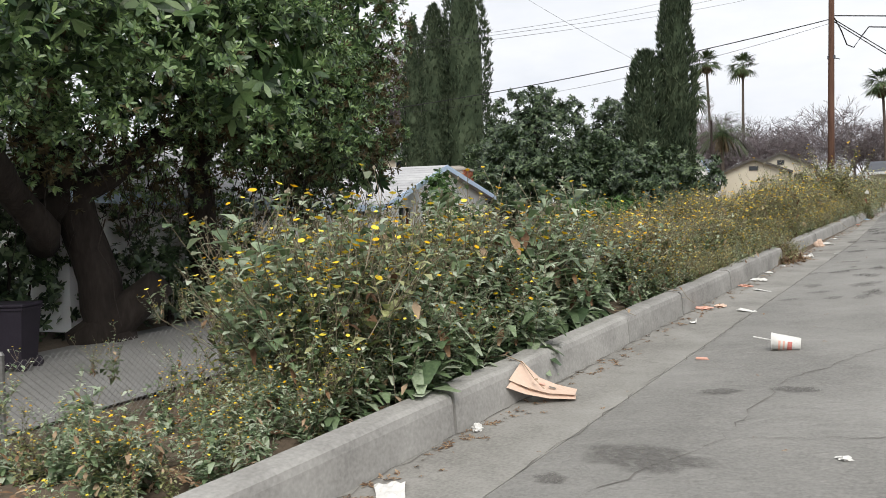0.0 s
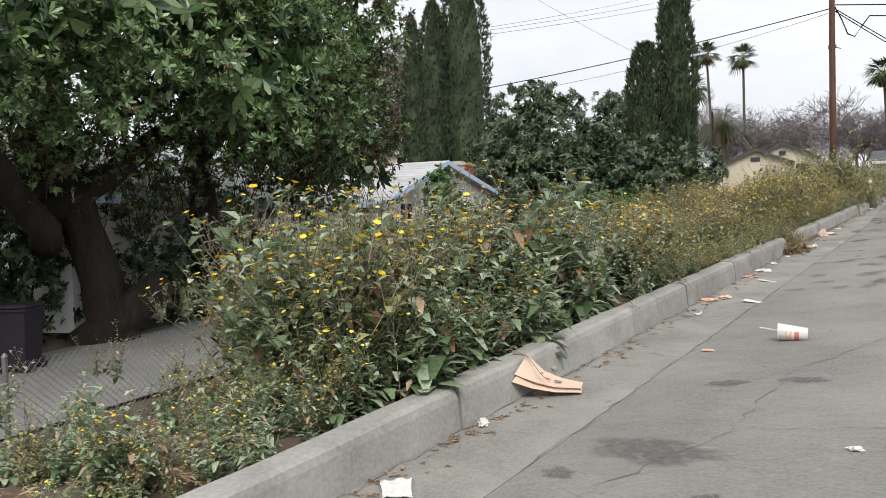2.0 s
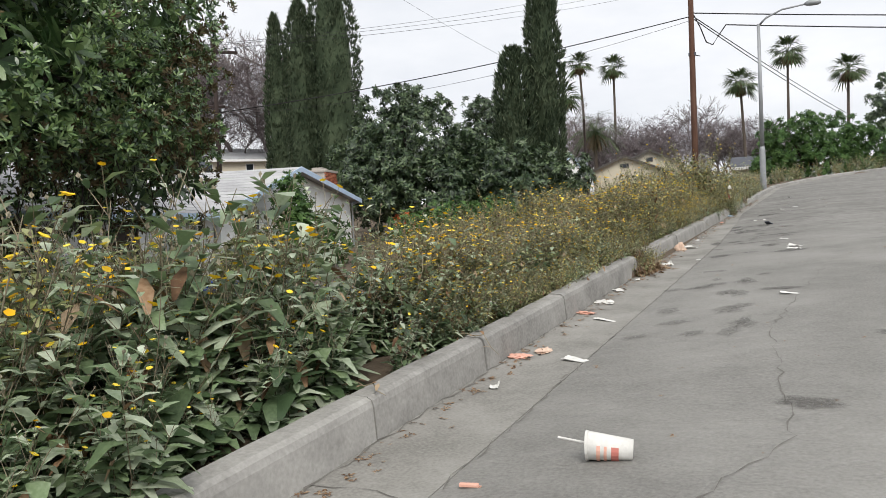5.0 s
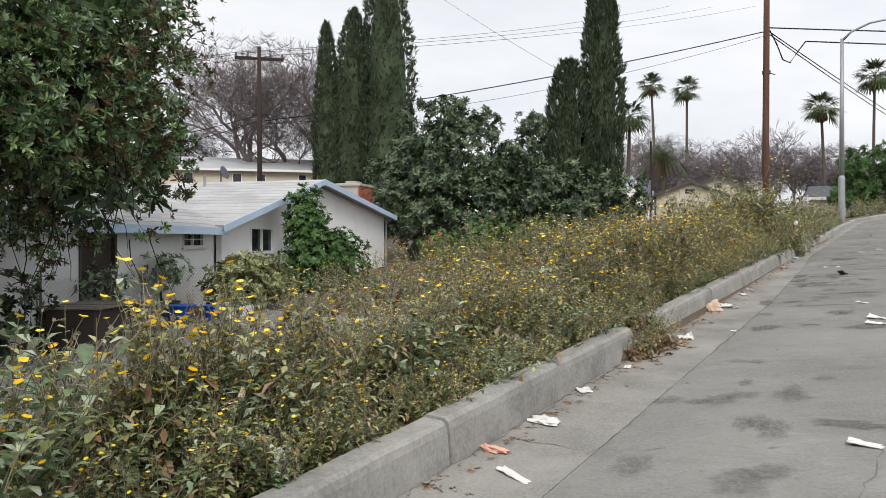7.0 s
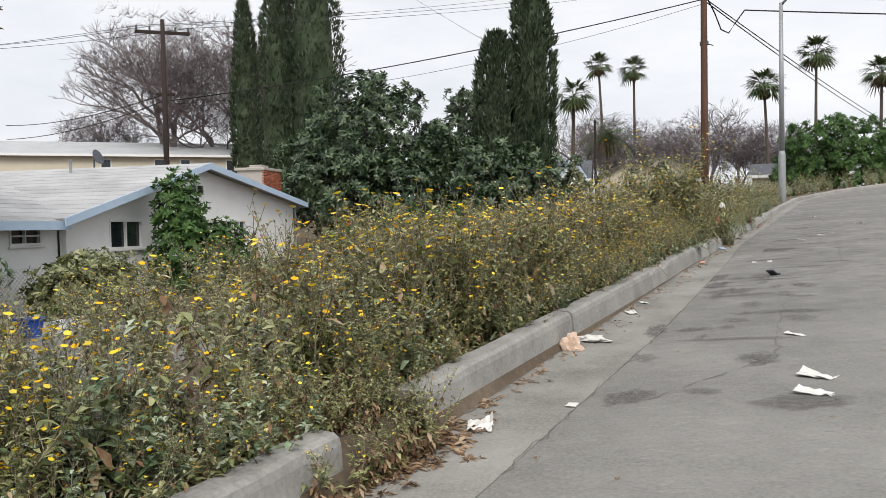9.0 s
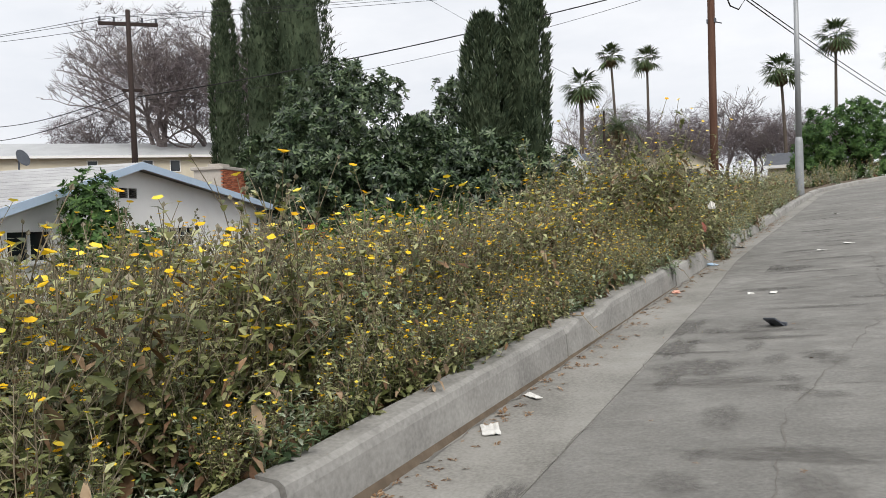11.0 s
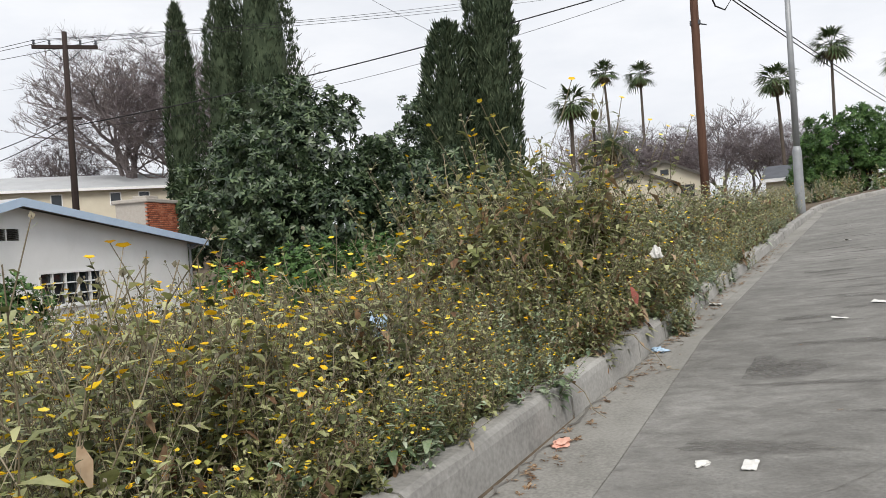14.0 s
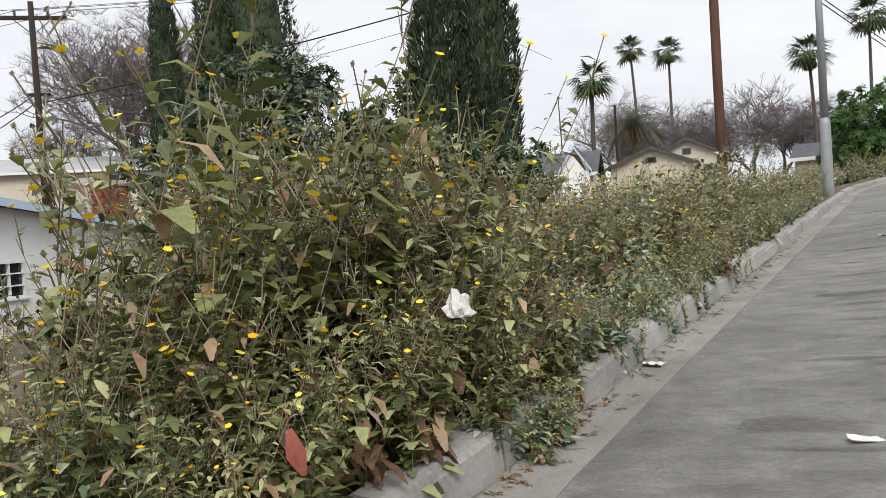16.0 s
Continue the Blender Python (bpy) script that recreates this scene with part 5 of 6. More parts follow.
part("door_frame", Shape().box((-0.36, 20.84, -0.15), (-0.22, 20.92, 1.96)).box((-0.36, 22.13, -0.15), (-0.22, 22.21, 1.96)).box((-0.36, 20.92, 1.88), (-0.22, 22.13, 1.96)), m_frame_dark, house)
part("handle", Shape().tube([(-0.31, 22.0, 0.85), (-0.26, 22.0, 0.85), (-0.26, 21.9, 0.85)], 0.012, 6), m_steel, door)
part("panel_door", Shape().box((-0.248, 22.65, 0.0), (-0.22, 23.5, 1.86), bevel=0.006).box((-0.22, 22.75, 1.0), (-0.21, 23.4, 1.76)).box((-0.22, 22.75, 0.1), (-0.21, 23.4, 0.9)), m_frame_white, house, "closed white panel door")
vent = part("gable_vent", Shape().box((-0.14, 33.3, 3.18), (0.03, 33.35, 3.5)), m_frame_white, house, "louvred attic vent")
for c in (33.78, 34.25):
    part("vent_bar", Shape().box((-0.14, c, 3.18), (0.03, c + 0.045, 3.5)), m_frame_white, vent)
for i in range(5):
    z = 3.2 + i * 0.06
    part("slat", Shape().prism([(0.02, 33.35, z), (0.02, 34.25, z), (-0.1, 34.25, z + 0.05), (-0.1, 33.35, z + 0.05)], (0, 0, 1), 0.01), m_frame_dark, vent)


def roof_slab(name, corners, thick, mat, parent, courses=0, label=""):
    """A sloped slab on four corners (eave a, eave b, ridge b, ridge a), with shingle courses that step down its slope."""
    a, b, c, d = [Vector(p) for p in corners]
    nrm = (b - a).cross(d - a).normalized()
    if nrm.z < 0:
        nrm = -nrm
    sh = Shape()
    sh.prism([a, b, c, d], -nrm, thick)
    roof = part(name, sh, mat, parent, label)
    for i in range(courses):
        t0, t1 = i / courses, (i + 1.08) / courses
        t1 = min(t1, 1.0)
        p, q = a.lerp(d, t0), b.lerp(c, t0)
        r_, s_ = b.lerp(c, t1), a.lerp(d, t1)
        part("shingle_course", Shape().prism([p + nrm * 0.014, q + nrm * 0.014, r_ + nrm * 0.006, s_ + nrm * 0.006], -nrm, 0.02), m_shingle, roof)
    return roof


OV = 0.45
roof_slab("gable_roof", [(OV, 26.3, 2.26), (-9.6, 26.3, 2.26), (-9.6, 33.95, 4.28), (OV, 33.95, 4.28)], 0.1, m_shingle, house, 14)
roof_slab("gable_roof", [(OV, 43.2, 3.1), (-9.6, 43.2, 3.1), (-9.6, 33.95, 4.28), (OV, 33.95, 4.28)], 0.1, m_shingle, house, 14)
roof_slab("main_roof", [(0.35, 11.0, 2.18), (0.35, 26.6, 2.18), (-5.6, 30.0, 4.2), (-5.6, 11.0, 4.2)], 0.1, m_shingle, house, 16)
roof_slab("main_roof", [(-11.5, 11.0, 2.2), (-11.5, 30.0, 2.2), (-5.6, 30.0, 4.2), (-5.6, 11.0, 4.2)], 0.1, m_shingle, house, 0)
for a, b in (((OV + 0.02, 26.25, 2.25), (OV + 0.02, 33.95, 4.27)), ((OV + 0.02, 33.95, 4.27), (OV + 0.02, 43.25, 3.09))):
    part("barge_board", Shape().prism([(a[0], a[1], a[2] - 0.2), (b[0], b[1], b[2] - 0.2), (b[0], b[1], b[2] + 0.03), (a[0], a[1], a[2] + 0.03)], (1, 0, 0), 0.035), m_fascia, house, "pale blue barge board")
part("fascia_board", Shape().box((0.36, 10.95, 1.98), (0.395, 26.6, 2.2)), m_fascia, house, "pale blue eaves board")
part("fascia_board", Shape().box((-9.6, 43.22, 2.9), (OV, 43.25, 3.12)), m_fascia, house)
part("downpipe", Shape().tube([(0.12, 42.55, 2.95), (0.12, 42.55, -0.3)], 0.045, 8).tube([(0.4, 42.9, 2.98), (0.12, 42.55, 2.8)], 0.045, 8), m_steel, house)
for x, s, z, h in ((-3.0, 23.0, 3.35, 0.45), (-2.2, 21.6, 3.05, 0.3), (-4.4, 33.0, 4.1, 0.35)):
    part("roof_vent", Shape().tube([(x, s, z - 0.1), (x, s, z + h)], 0.05, 8).tube([(x, s, z + h), (x, s, z + h + 0.06)], 0.08, 8), m_steel, house, "small metal roof vent")
part("satellite_dish", Shape().tube([(-4.6, 34.6, 4.0), (-4.6, 34.6, 4.7)], 0.03, 6).tube([(-4.55, 34.6, 4.7), (-4.5, 34.6, 4.72), (-4.42, 34.6, 4.75)], [0.05, 0.2, 0.3], 12), m_darkgrey, house, "small dark roof dish")
# brick chimney
chim = part("chimney", Shape().box((-2.35, 41.75, GZ0), (-1.05, 43.65, 4.62)), m_mortar, house, "red brick chimney with concrete cap")
BR = Shape().box((-0.052, -0.1, -0.03), (0.052, 0.1, 0.03), bevel=0.0).mesh("brick", m_brick)
for row in range(22):
    z = 3.1 + row * 0.073
    off = 0.107 * (row % 2)
    for i in range(10):
        c = 41.75 + 0.05 + off + i * 0.213
        if c < 43.62:
            ob = new("brick", BR)
            ob.parent = chim
            ob.matrix_local = pose(-1.038, c, z)
part("cap", Shape().box((-2.45, 41.65, 4.62), (-0.95, 43.75, 4.76), bevel=0.03).box((-2.0, 42.3, 4.76), (-1.4, 43.1, 4.92), bevel=0.02), m_mortar, chim)

# ---- houses further off ----


def far_house(label, at, turn, width, depth, z0, eave, ridge, wall_mat, roof_mat, wins=(), over=0.4, trim=None, axis_front=True):
    """Gabled house: local x to the front, local y along the width. axis_front: the gable faces the front."""
    root = thing("house", label, "house", at, turn)
    w2 = width / 2
    sh = Shape()
    if axis_front:
        sh.prism([(0, -w2, z0), (0, w2, z0), (0, w2, eave), (0, 0, ridge), (0, -w2, eave)], (-1, 0, 0), depth)
        part("wall", sh, wall_mat, root)
        for sg in (1, -1):
            drop = over * (ridge - eave) / w2
            roof_slab("roof", [(over, sg * (w2 + over), eave - drop + 0.12), (-depth - over, sg * (w2 + over), eave - drop + 0.12), (-depth - over, 0, ridge + 0.12), (over, 0, ridge + 0.12)], 0.12, roof_mat, root)
            part("barge_board", Shape().prism([(over, sg * (w2 + over), eave - drop - 0.1), (over, 0, ridge - 0.1), (over, 0, ridge + 0.13), (over, sg * (w2 + over), eave - drop + 0.13)], (1, 0, 0), 0.05), trim or m_frame_white, root)
    else:
        sh.box((-depth, -w2, z0), (0, w2, eave))
        part("wall", sh, wall_mat, root)
        for x0, x1 in ((over, -depth / 2), (-depth - over, -depth / 2)):
            roof_slab("roof", [(x0, -w2 - over, eave), (x0, w2 + over, eave), (x1, w2 + over, ridge), (x1, -w2 - over, ridge)], 0.15, roof_mat, root)
        part("fascia_board", Shape().box((over, -w2 - over, eave - 0.2), (over + 0.05, w2 + over, eave + 0.05)), trim or m_frame_white, root)
    for a, b, c, d in wins:
        fr = part("window", Shape().box((0.005, a, c), (0.06, b, d)), trim or m_frame_white, root)
        part("pane", Shape().box((0.062, a + 0.08, c + 0.08), (0.07, b - 0.08, d - 0.08)), m_glass, fr)
    return root


far_house("cream stucco house with a gable on the hill", (-13.6, 88, 0), -80, 6.6, 10, 3, 7.0, 8.55, m_cream, m_shingle_dark, [(-0.35, 0.35, 7.3, 7.8), (1.3, 2.5, 5.2, 6.3)], 0.4, m_frame_dark)
far_house("smaller cream gabled house with dark trim", (-15.1, 82.4, 0), -80, 6.4, 8, 3, 6.35, 7.65, m_cream, m_shingle_dark, [(-0.5, 0.4, 6.5, 6.95)], 0.4, m_frame_dark)
far_house("house with dark grey shingle roof", (-21.0, 74, 0), -75, 7.5, 9, 2, 5.7, 7.7, m_cream, m_shingle_dark, [(-2.5, -1.5, 4.2, 5.2)], 0.4, None, False)
far_house("small white gable of a grey roofed house", (-18.4, 74.2, 0), -75, 2.0, 5, 2, 6.1, 7.6, m_stucco, m_shingle_dark, [], 0.2, m_fascia)
far_house("pale two-storey building behind the white house", (-61, 64.5, 0), -44, 34, 12, 3, 9.7, 11.6, m_cream, m_roof_pale, [(9.0, 9.9, 8.1, 9.3), (11.2, 12.2, 8.1, 9.3), (2.0, 3.0, 8.1, 9.3), (4.5, 5.5, 8.1, 9.3), (-3, -2, 8.1, 9.3)], 0.6, None, False)
far_house("white outbuilding with pale flat-pitched roof", (-24.5, 66, 0), -75, 8, 5, 2, 4.6, 5.0, m_stucco, m_pink, [], 0.3, None, False)
far_house("low grey roofed house over the crest", (-1.5, 80, 0), -90, 6, 6, 4, 5.6, 6.8, m_cream, m_shingle_dark, [], 0.3, None, False)

# ---- poles, lamp and cables ----
pole = thing("utility_pole", "tall weathered brown wooden utility pole", "utility pole", (-4.5, 53.9, float(land(-4.5, 53.9))))
part("shaft", Shape().tube([(0, 0, -0.5), (0, 0, 6), (0.03, 0, 12), (0.05, 0, 18)], [0.2, 0.19, 0.17, 0.15], 12), m_wood_pole, pole, "", True)
part("bracket", Shape().box((-0.2, -0.1, 9.75), (0.25, 0.1, 9.95), bevel=0.01).tube([(0, 0, 9.85), (0.5, 0.1, 9.7)], 0.03, 6), m_darkgrey, pole)
upole = thing("utility_pole", "dark wooden utility pole with crossarm and insulators", "utility pole", (-34.8, 44.2, float(land(-34.8, 44.2))), 45)
uz = float(land(-34.8, 44.2))
part("shaft", Shape().tube([(0, 0, -0.5), (0, 0, 7), (0, 0, 14.9 - uz)], [0.19, 0.17, 0.13], 10), m_wood_dark, upole, "", True)
arm = part("crossarm", Shape().box((-1.6, -0.07, 14.0 - uz), (1.6, 0.07, 14.2 - uz), bevel=0.01), m_wood_dark, upole)
for x in (-1.5, -0.75, 0.75, 1.5):
    part("insulator", Shape().tube([(x, 0, 14.2 - uz), (x, 0, 14.3 - uz), (x, 0, 14.36 - uz), (x, 0, 14.46 - uz)], [0.03, 0.08, 0.05, 0.08], 8), m_darkgrey, arm)
for sg in (-1, 1):
    part("brace", Shape().tube([(sg * 0.8, 0.08, 14.0 - uz), (0, 0.1, 13.3 - uz)], 0.025, 5), m_darkgrey, upole)
part("lower_arm", Shape().box((-0.5, -0.05, 10.25 - uz), (0.6, 0.05, 10.4 - uz), bevel=0.008), m_wood_dark, upole)
lz = float(land(-0.1, 44.8))
lamp = thing("street_lamp", "grey steel street lamp with a curved arm", "street lamp", (-0.1, 44.8, lz))
part("base", Shape().tube([(0, 0, -0.3), (0, 0, 0.3), (0, 0, 2.0), (0, 0, 2.2)], [0.16, 0.15, 0.14, 0.1], 12), m_steel, lamp, "", True)
part("shaft", Shape().tube([(0, 0, 2.0), (0, 0, 8.3)], [0.11, 0.075], 12), m_steel, lamp, "", True)
larm = part("arm", Shape().tube([(0, 0, 8.2), (0.35, 0, 8.55), (1.1, 0, 8.85), (2.2, 0, 8.95)], [0.06, 0.05, 0.045, 0.04], 8), m_steel, lamp, "", True)
part("lamp_head", Shape().tube([(2.1, 0, 8.95), (2.3, 0, 8.97), (2.7, 0, 8.95), (2.85, 0, 8.93)], [0.06, 0.14, 0.13, 0.05], 10), m_steel, larm, "", True)
far_pole = thing("utility_pole", "distant dark utility pole behind houses", "utility pole", (-26.5, 110, 4.5))
part("shaft", Shape().tube([(0, 0, -0.5), (0, 0, 11)], [0.18, 0.14], 8), m_wood_dark, far_pole)
far_pole = thing("utility_pole", "distant utility pole with crossarm on the hill", "utility pole", (18.5, 100, 5.5))
part("shaft", Shape().tube([(0, 0, -0.5), (0, 0, 12)], [0.18, 0.14], 8), m_wood_dark, far_pole)
part("crossarm", Shape().box((-1.6, -0.08, 11.2), (1.6, 0.08, 11.4)), m_wood_dark, far_pole)


def cable(label, a, b, sag, rad):
    a, b = Vector(a), Vector(b)
    n = 20
    pts = [a.lerp(b, i / n) - Vector((0, 0, sag * 4 * (i / n) * (1 - i / n))) for i in range(n + 1)]
    ob = part("overhead_cable", Shape().tube(pts, rad, 5), m_wire)
    return tagged(ob, label, "cable")


PT = (-4.5, 53.85, 13.95)
cable("thick black overhead cable between two poles", PT, (-34.6, 44.4, 9.95), 0.45, 0.032)
cable("thin overhead service wire between two poles", (-4.5, 53.85, 13.7), (-34.6, 44.4, 9.75), 1.0, 0.012)
for i, (x, e) in enumerate(((-1.5, (-27.8, 103.0, 31.5)), (-0.75, (-23.2, 104.3, 31.0)), (1.5, (-18.5, 105.4, 30.6)))):
    c, s = math.cos(radians(45)), math.sin(radians(45))
    a = Vector((-34.8 + c * x, 44.2 + s * x, 14.45))
    ev = Vector(e)
    cable("thin power line running to a pole crossarm", a, a + (ev - a) * 1.25, 0.8, 0.016)
    cable("thin power line leaving a pole crossarm", a, a + Vector((-42, -6, 2.0 + 0.3 * i)), 0.8, 0.016)
cable("service wire slanting down behind cypresses", (-34.0, 63.0, 24.5), (-14.0, 60.0, 11.0), 0.3, 0.012)
cable("low black wire leaving a pole", (-34.9, 44.1, 10.3), (-62, 52, 11.4), 0.5, 0.03)
cable("low black wire leaving a pole", (-34.9, 44.1, 9.9), (-62, 52, 10.2), 0.5, 0.03)
cable("thick black overhead cable crossing the road", (-4.4, 53.9, 14.15), (34, 66, 11.3), 0.3, 0.04)
cable("thick black overhead cable with a drip loop", (-2.6, 56.0, 13.6), (34, 62, 9.6), 0.3, 0.04)
ob = part("overhead_cable", Shape().tube([(-4.3, 53.9, 14.0), (-4.0, 54.6, 13.3), (-3.75, 55.2, 12.5), (-3.4, 55.6, 12.35), (-3.0, 55.8, 13.0), (-2.6, 56.0, 13.6)], 0.04, 6), m_wire)
tagged(ob, "black cable drip loop hanging beside a pole", "cable")
cable("pair of black cables sloping over the road", (-4.3, 53.9, 13.9), (6.9, 110, 12.6), 0.2, 0.032)
cable("pair of black cables sloping over the road", (-4.3, 53.9, 13.75), (6.9, 110, 12.2), 0.3, 0.032)

# ---- fences ----


def chain_fence(label, pts, height, mesh_w=0.075):
    root = thing("chain_link_fence", label, "fence")
    wires = Shape()
    for (x0, y0), (x1, y1) in zip(pts[:-1], pts[1:]):
        z0, z1 = float(land(x0, y0)), float(land(x1, y1))
        l = math.hypot(x1 - x0, y1 - y0)
        n = int(l / mesh_w)

        def P(u, v):
            t = u / l
            bow = 0.04 * math.sin(u * 1.3) * math.sin(3.1 * v / height)
            return Vector((x0 + (x1 - x0) * t + bow, y0 + (y1 - y0) * t, z0 + (z1 - z0) * t + v + 0.03))
        k = height / mesh_w
        for i in range(-int(k), n):
            for sg in (1, -1):
                u0, u1 = (i * mesh_w, (i + k) * mesh_w) if sg == 1 else ((i + k) * mesh_w, i * mesh_w)
                v0, v1 = 0.0, height
                if u0 < 0:
                    v0 += (0 - u0) / (u1 - u0) * height
                    u0 = 0
                if u1 < 0:
                    v1 = v0 + (0 - u0) / (u1 - u0) * (v1 - v0)
                    u1 = 0
                if u1 > l:
                    v1 = v0 + (l - u0) / (u1 - u0) * (v1 - v0)
                    u1 = l
                if u0 > l:
                    v0 = v0 + (l - u0) / (u1 - u0) * (v1 - v0)
                    u0 = l
                wires.tube([P(u0, v0), P((u0 + u1) / 2, (v0 + v1) / 2), P(u1, v1)], 0.003, 3, cap=False)
        post = Shape().tube([(x0, y0, z0 - 0.3), (x0, y0, z0 + height + 0.12)], 0.028, 8).tube([(x0, y0, z0 + height + 0.12), (x0, y0, z0 + height + 0.16)], [0.035, 0.012], 8)
        part("post", post, m_chain, root)
    part("wire_mesh", wires, m_chain, root, "diamond wire mesh")
    return root


chain_fence("sagging chain-link fence at the foot of the bank", [(-6.0, 0.5), (-6.0, 3.9), (-6.3, 7.0), (-6.9, 10.0), (-7.4, 13.0), (-7.8, 15.5), (-8.4, 18.5)], 1.0, 0.085)
chain_fence("chain-link yard fence with thin posts", [(-14.6, 16.2), (-14.9, 19.6), (-15.2, 22.5)], 1.3, 0.11)

# ---- driveway and yard ----
sh = Shape()
n = 30
for i in range(n + 1):
    y = -6 + 28 * i / n
    for x in (-6.5 - 0.07 * max(y, 0), -11.0 - 0.1 * max(y, 0)):
        sh.v.append((x, y, float(zlow(y)) + 0.06))
sh.f = [(2 * i, 2 * i + 2, 2 * i + 3, 2 * i + 1) for i in range(n)]
sh.m = [0] * n
tagged(part("driveway", sh, m_drive), "grey concrete driveway below the bank", "driveway", kind="structure")


def bin_thing(x, y, turn, w, d, h, label, wheels=True):
    z = float(zlow(y)) + 0.06
    root = thing("wheeled_bin", label, "bin", (x, y, z), turn)
    sh = Shape()
    a, b = 0.82, 1.0
    lo = [(-w / 2 * a, -d / 2 * a, 0.06), (w / 2 * a, -d / 2 * a, 0.06), (w / 2 * a, d / 2 * a, 0.06), (-w / 2 * a, d / 2 * a, 0.06)]
    hi = [(-w / 2, -d / 2, h * 0.92), (w / 2, -d / 2, h * 0.92), (w / 2, d / 2, h * 0.92), (-w / 2, d / 2, h * 0.92)]
    sh.add(lo + hi, [(3, 2, 1, 0), (4, 5, 6, 7), (0, 1, 5, 4), (1, 2, 6, 5), (2, 3, 7, 6), (3, 0, 4, 7)])
    part("body", sh, m_bin, root)
    part("rim", Shape().box((-w / 2 - 0.03, -d / 2 - 0.03, h * 0.9), (w / 2 + 0.03, d / 2 + 0.03, h * 0.94), bevel=0.01), m_bin, root)
    part("lid", Shape().box((-w / 2 - 0.02, -d / 2 - 0.03, h * 0.945), (w / 2 + 0.02, d / 2 + 0.05, h), bevel=0.02), m_bin, root)
    if wheels:
        for sg in (-1, 1):
            part("wheel", Shape().tube([(sg * w * 0.36 - 0.03, -d / 2 * 0.86, 0.1), (sg * w * 0.36 + 0.03, -d / 2 * 0.86, 0.1)], 0.1, 12), m_bin, root)
    return root


wb = bin_thing(-10.6, 6.3, 125, 0.62, 0.7, 1.1, "dark purple plastic wheeled bin beside the driveway")
part("marking", Shape().box((-0.14, 0.345, 0.62), (-0.06, 0.352, 0.66)).box((-0.04, 0.345, 0.62), (0.03, 0.352, 0.66)).box((0.05, 0.345, 0.62), (0.12, 0.352, 0.66)), m_frame_white, wb, "small pale stencilled marking")

crate = thing("planter_box", "large dark timber planter box with grey boards on top", "planter", (-12.4, 15.9, float(zlow(15.9)) + 0.03), 25)
part("body", Shape().box((-0.6, -0.9, 0), (0.6, 0.9, 0.85), bevel=0.02), m_door, crate)
for i in range(6):
    part("board", Shape().box((-0.7, -0.95 + i * 0.32, 0.855), (0.72, -0.66 + i * 0.32, 0.885 + 0.012 * (i % 2)), bevel=0.006), m_wood_grey, crate)
for i, (dx, dy, s) in enumerate(((0, 0, 1.0), (0.2, 0.95, 0.8))):
    x, y = -13.2 + dx, 18.9 + dy
    tub = thing("storage_tub", "blue plastic storage tub in the yard", "tub", (x, y, float(zlow(y)) + 0.02), 20 + 30 * i, "blue tubs")
    sh = Shape()
    w, d, h = 0.34 * s, 0.5 * s, 0.5 * s
    sh.tube([(0, 0, 0), (0, 0, h * 0.9), (0, 0, h)], [w * 0.8, w, w * 1.1], 14)
    part("body", sh, m_blue, tub)
    part("rim", Shape().tube([(0, 0, h), (0, 0, h + 0.03)], w * 1.16, 14), m_blue, tub)
bed = thing("raised_bed", "low pale timber raised garden bed", "garden bed", (-13.3, 20.6, float(zlow(20.6))), 20)
for sg in (-1, 1):
    part("side_board", Shape().box((-0.4, sg * 0.7 - 0.03, 0), (0.4, sg * 0.7 + 0.03, 0.32), bevel=0.008), m_frame_white, bed)
    part("end_board", Shape().box((sg * 0.4 - 0.03, -0.66, 0), (sg * 0.4 + 0.03, 0.66, 0.32), bevel=0.008), m_frame_white, bed)
part("soil", Shape().box((-0.37, -0.67, 0), (0.37, 0.67, 0.26)), m_soil, bed)
hose = Shape()
pts = []
for i in range(90):
    a = i * 0.42
    pts.append((-13.3 + 0.28 * math.cos(a), 17.4 + 0.12 * math.sin(a) + 0.05 * math.sin(i), float(zlow(17.4)) + 0.55 + 0.28 * math.sin(a)))
hose.tube(pts, 0.018, 5)
tagged(part("garden_hose", hose, m_green_hose), "coiled green garden hose hung in the yard", "hose")
pot = thing("plant_pot", "dark plant pot under a thin shrub", "plant pot", (-15.2, 20.3, float(zlow(20.3))))
part("body", Shape().tube([(0, 0, 0), (0, 0, 0.4), (0, 0, 0.42)], [0.18, 0.26, 0.28], 12), m_darkgrey, pot)
part("soil", Shape().tube([(0, 0, 0.42), (0, 0, 0.425)], 0.24, 12), m_soil, pot)

# ---- litter on the road and in the weeds ----


def crumple(name, label, at, size, mat, seed, category="litter", flat=0.5, parent=None, fine=3):
    r = random.Random(seed)
    bm = bmesh.new()
    bmesh.ops.create_icosphere(bm, subdivisions=fine, radius=1)
    off = Vector((r.uniform(0, 50), r.uniform(0, 50), r.uniform(0, 50)))
    for v in bm.verts:
        k = 1 + 0.55 * noise.noise(v.co * 1.6 + off) + 0.4 * noise.noise(v.co * 3.7 + off) + 0.25 * noise.noise(v.co * 8.0 + off)
        v.co = v.co * k
        v.co.z = max(v.co.z * flat, -0.12)
    zs = min(v.co.z for v in bm.verts)
    sh = Shape()
    bm.verts.index_update()
    sh.add([((v.co.x) * size[0], v.co.y * size[1], (v.co.z - zs) * size[2]) for v in bm.verts], [[v.index for v in f.verts] for f in bm.faces])
    bm.free()
    ob = part(name, sh, mat)
    ob.matrix_world = pose(at[0], at[1], at[2], 0, 0, r.uniform(0, 360))
    return tagged(ob, label, category)


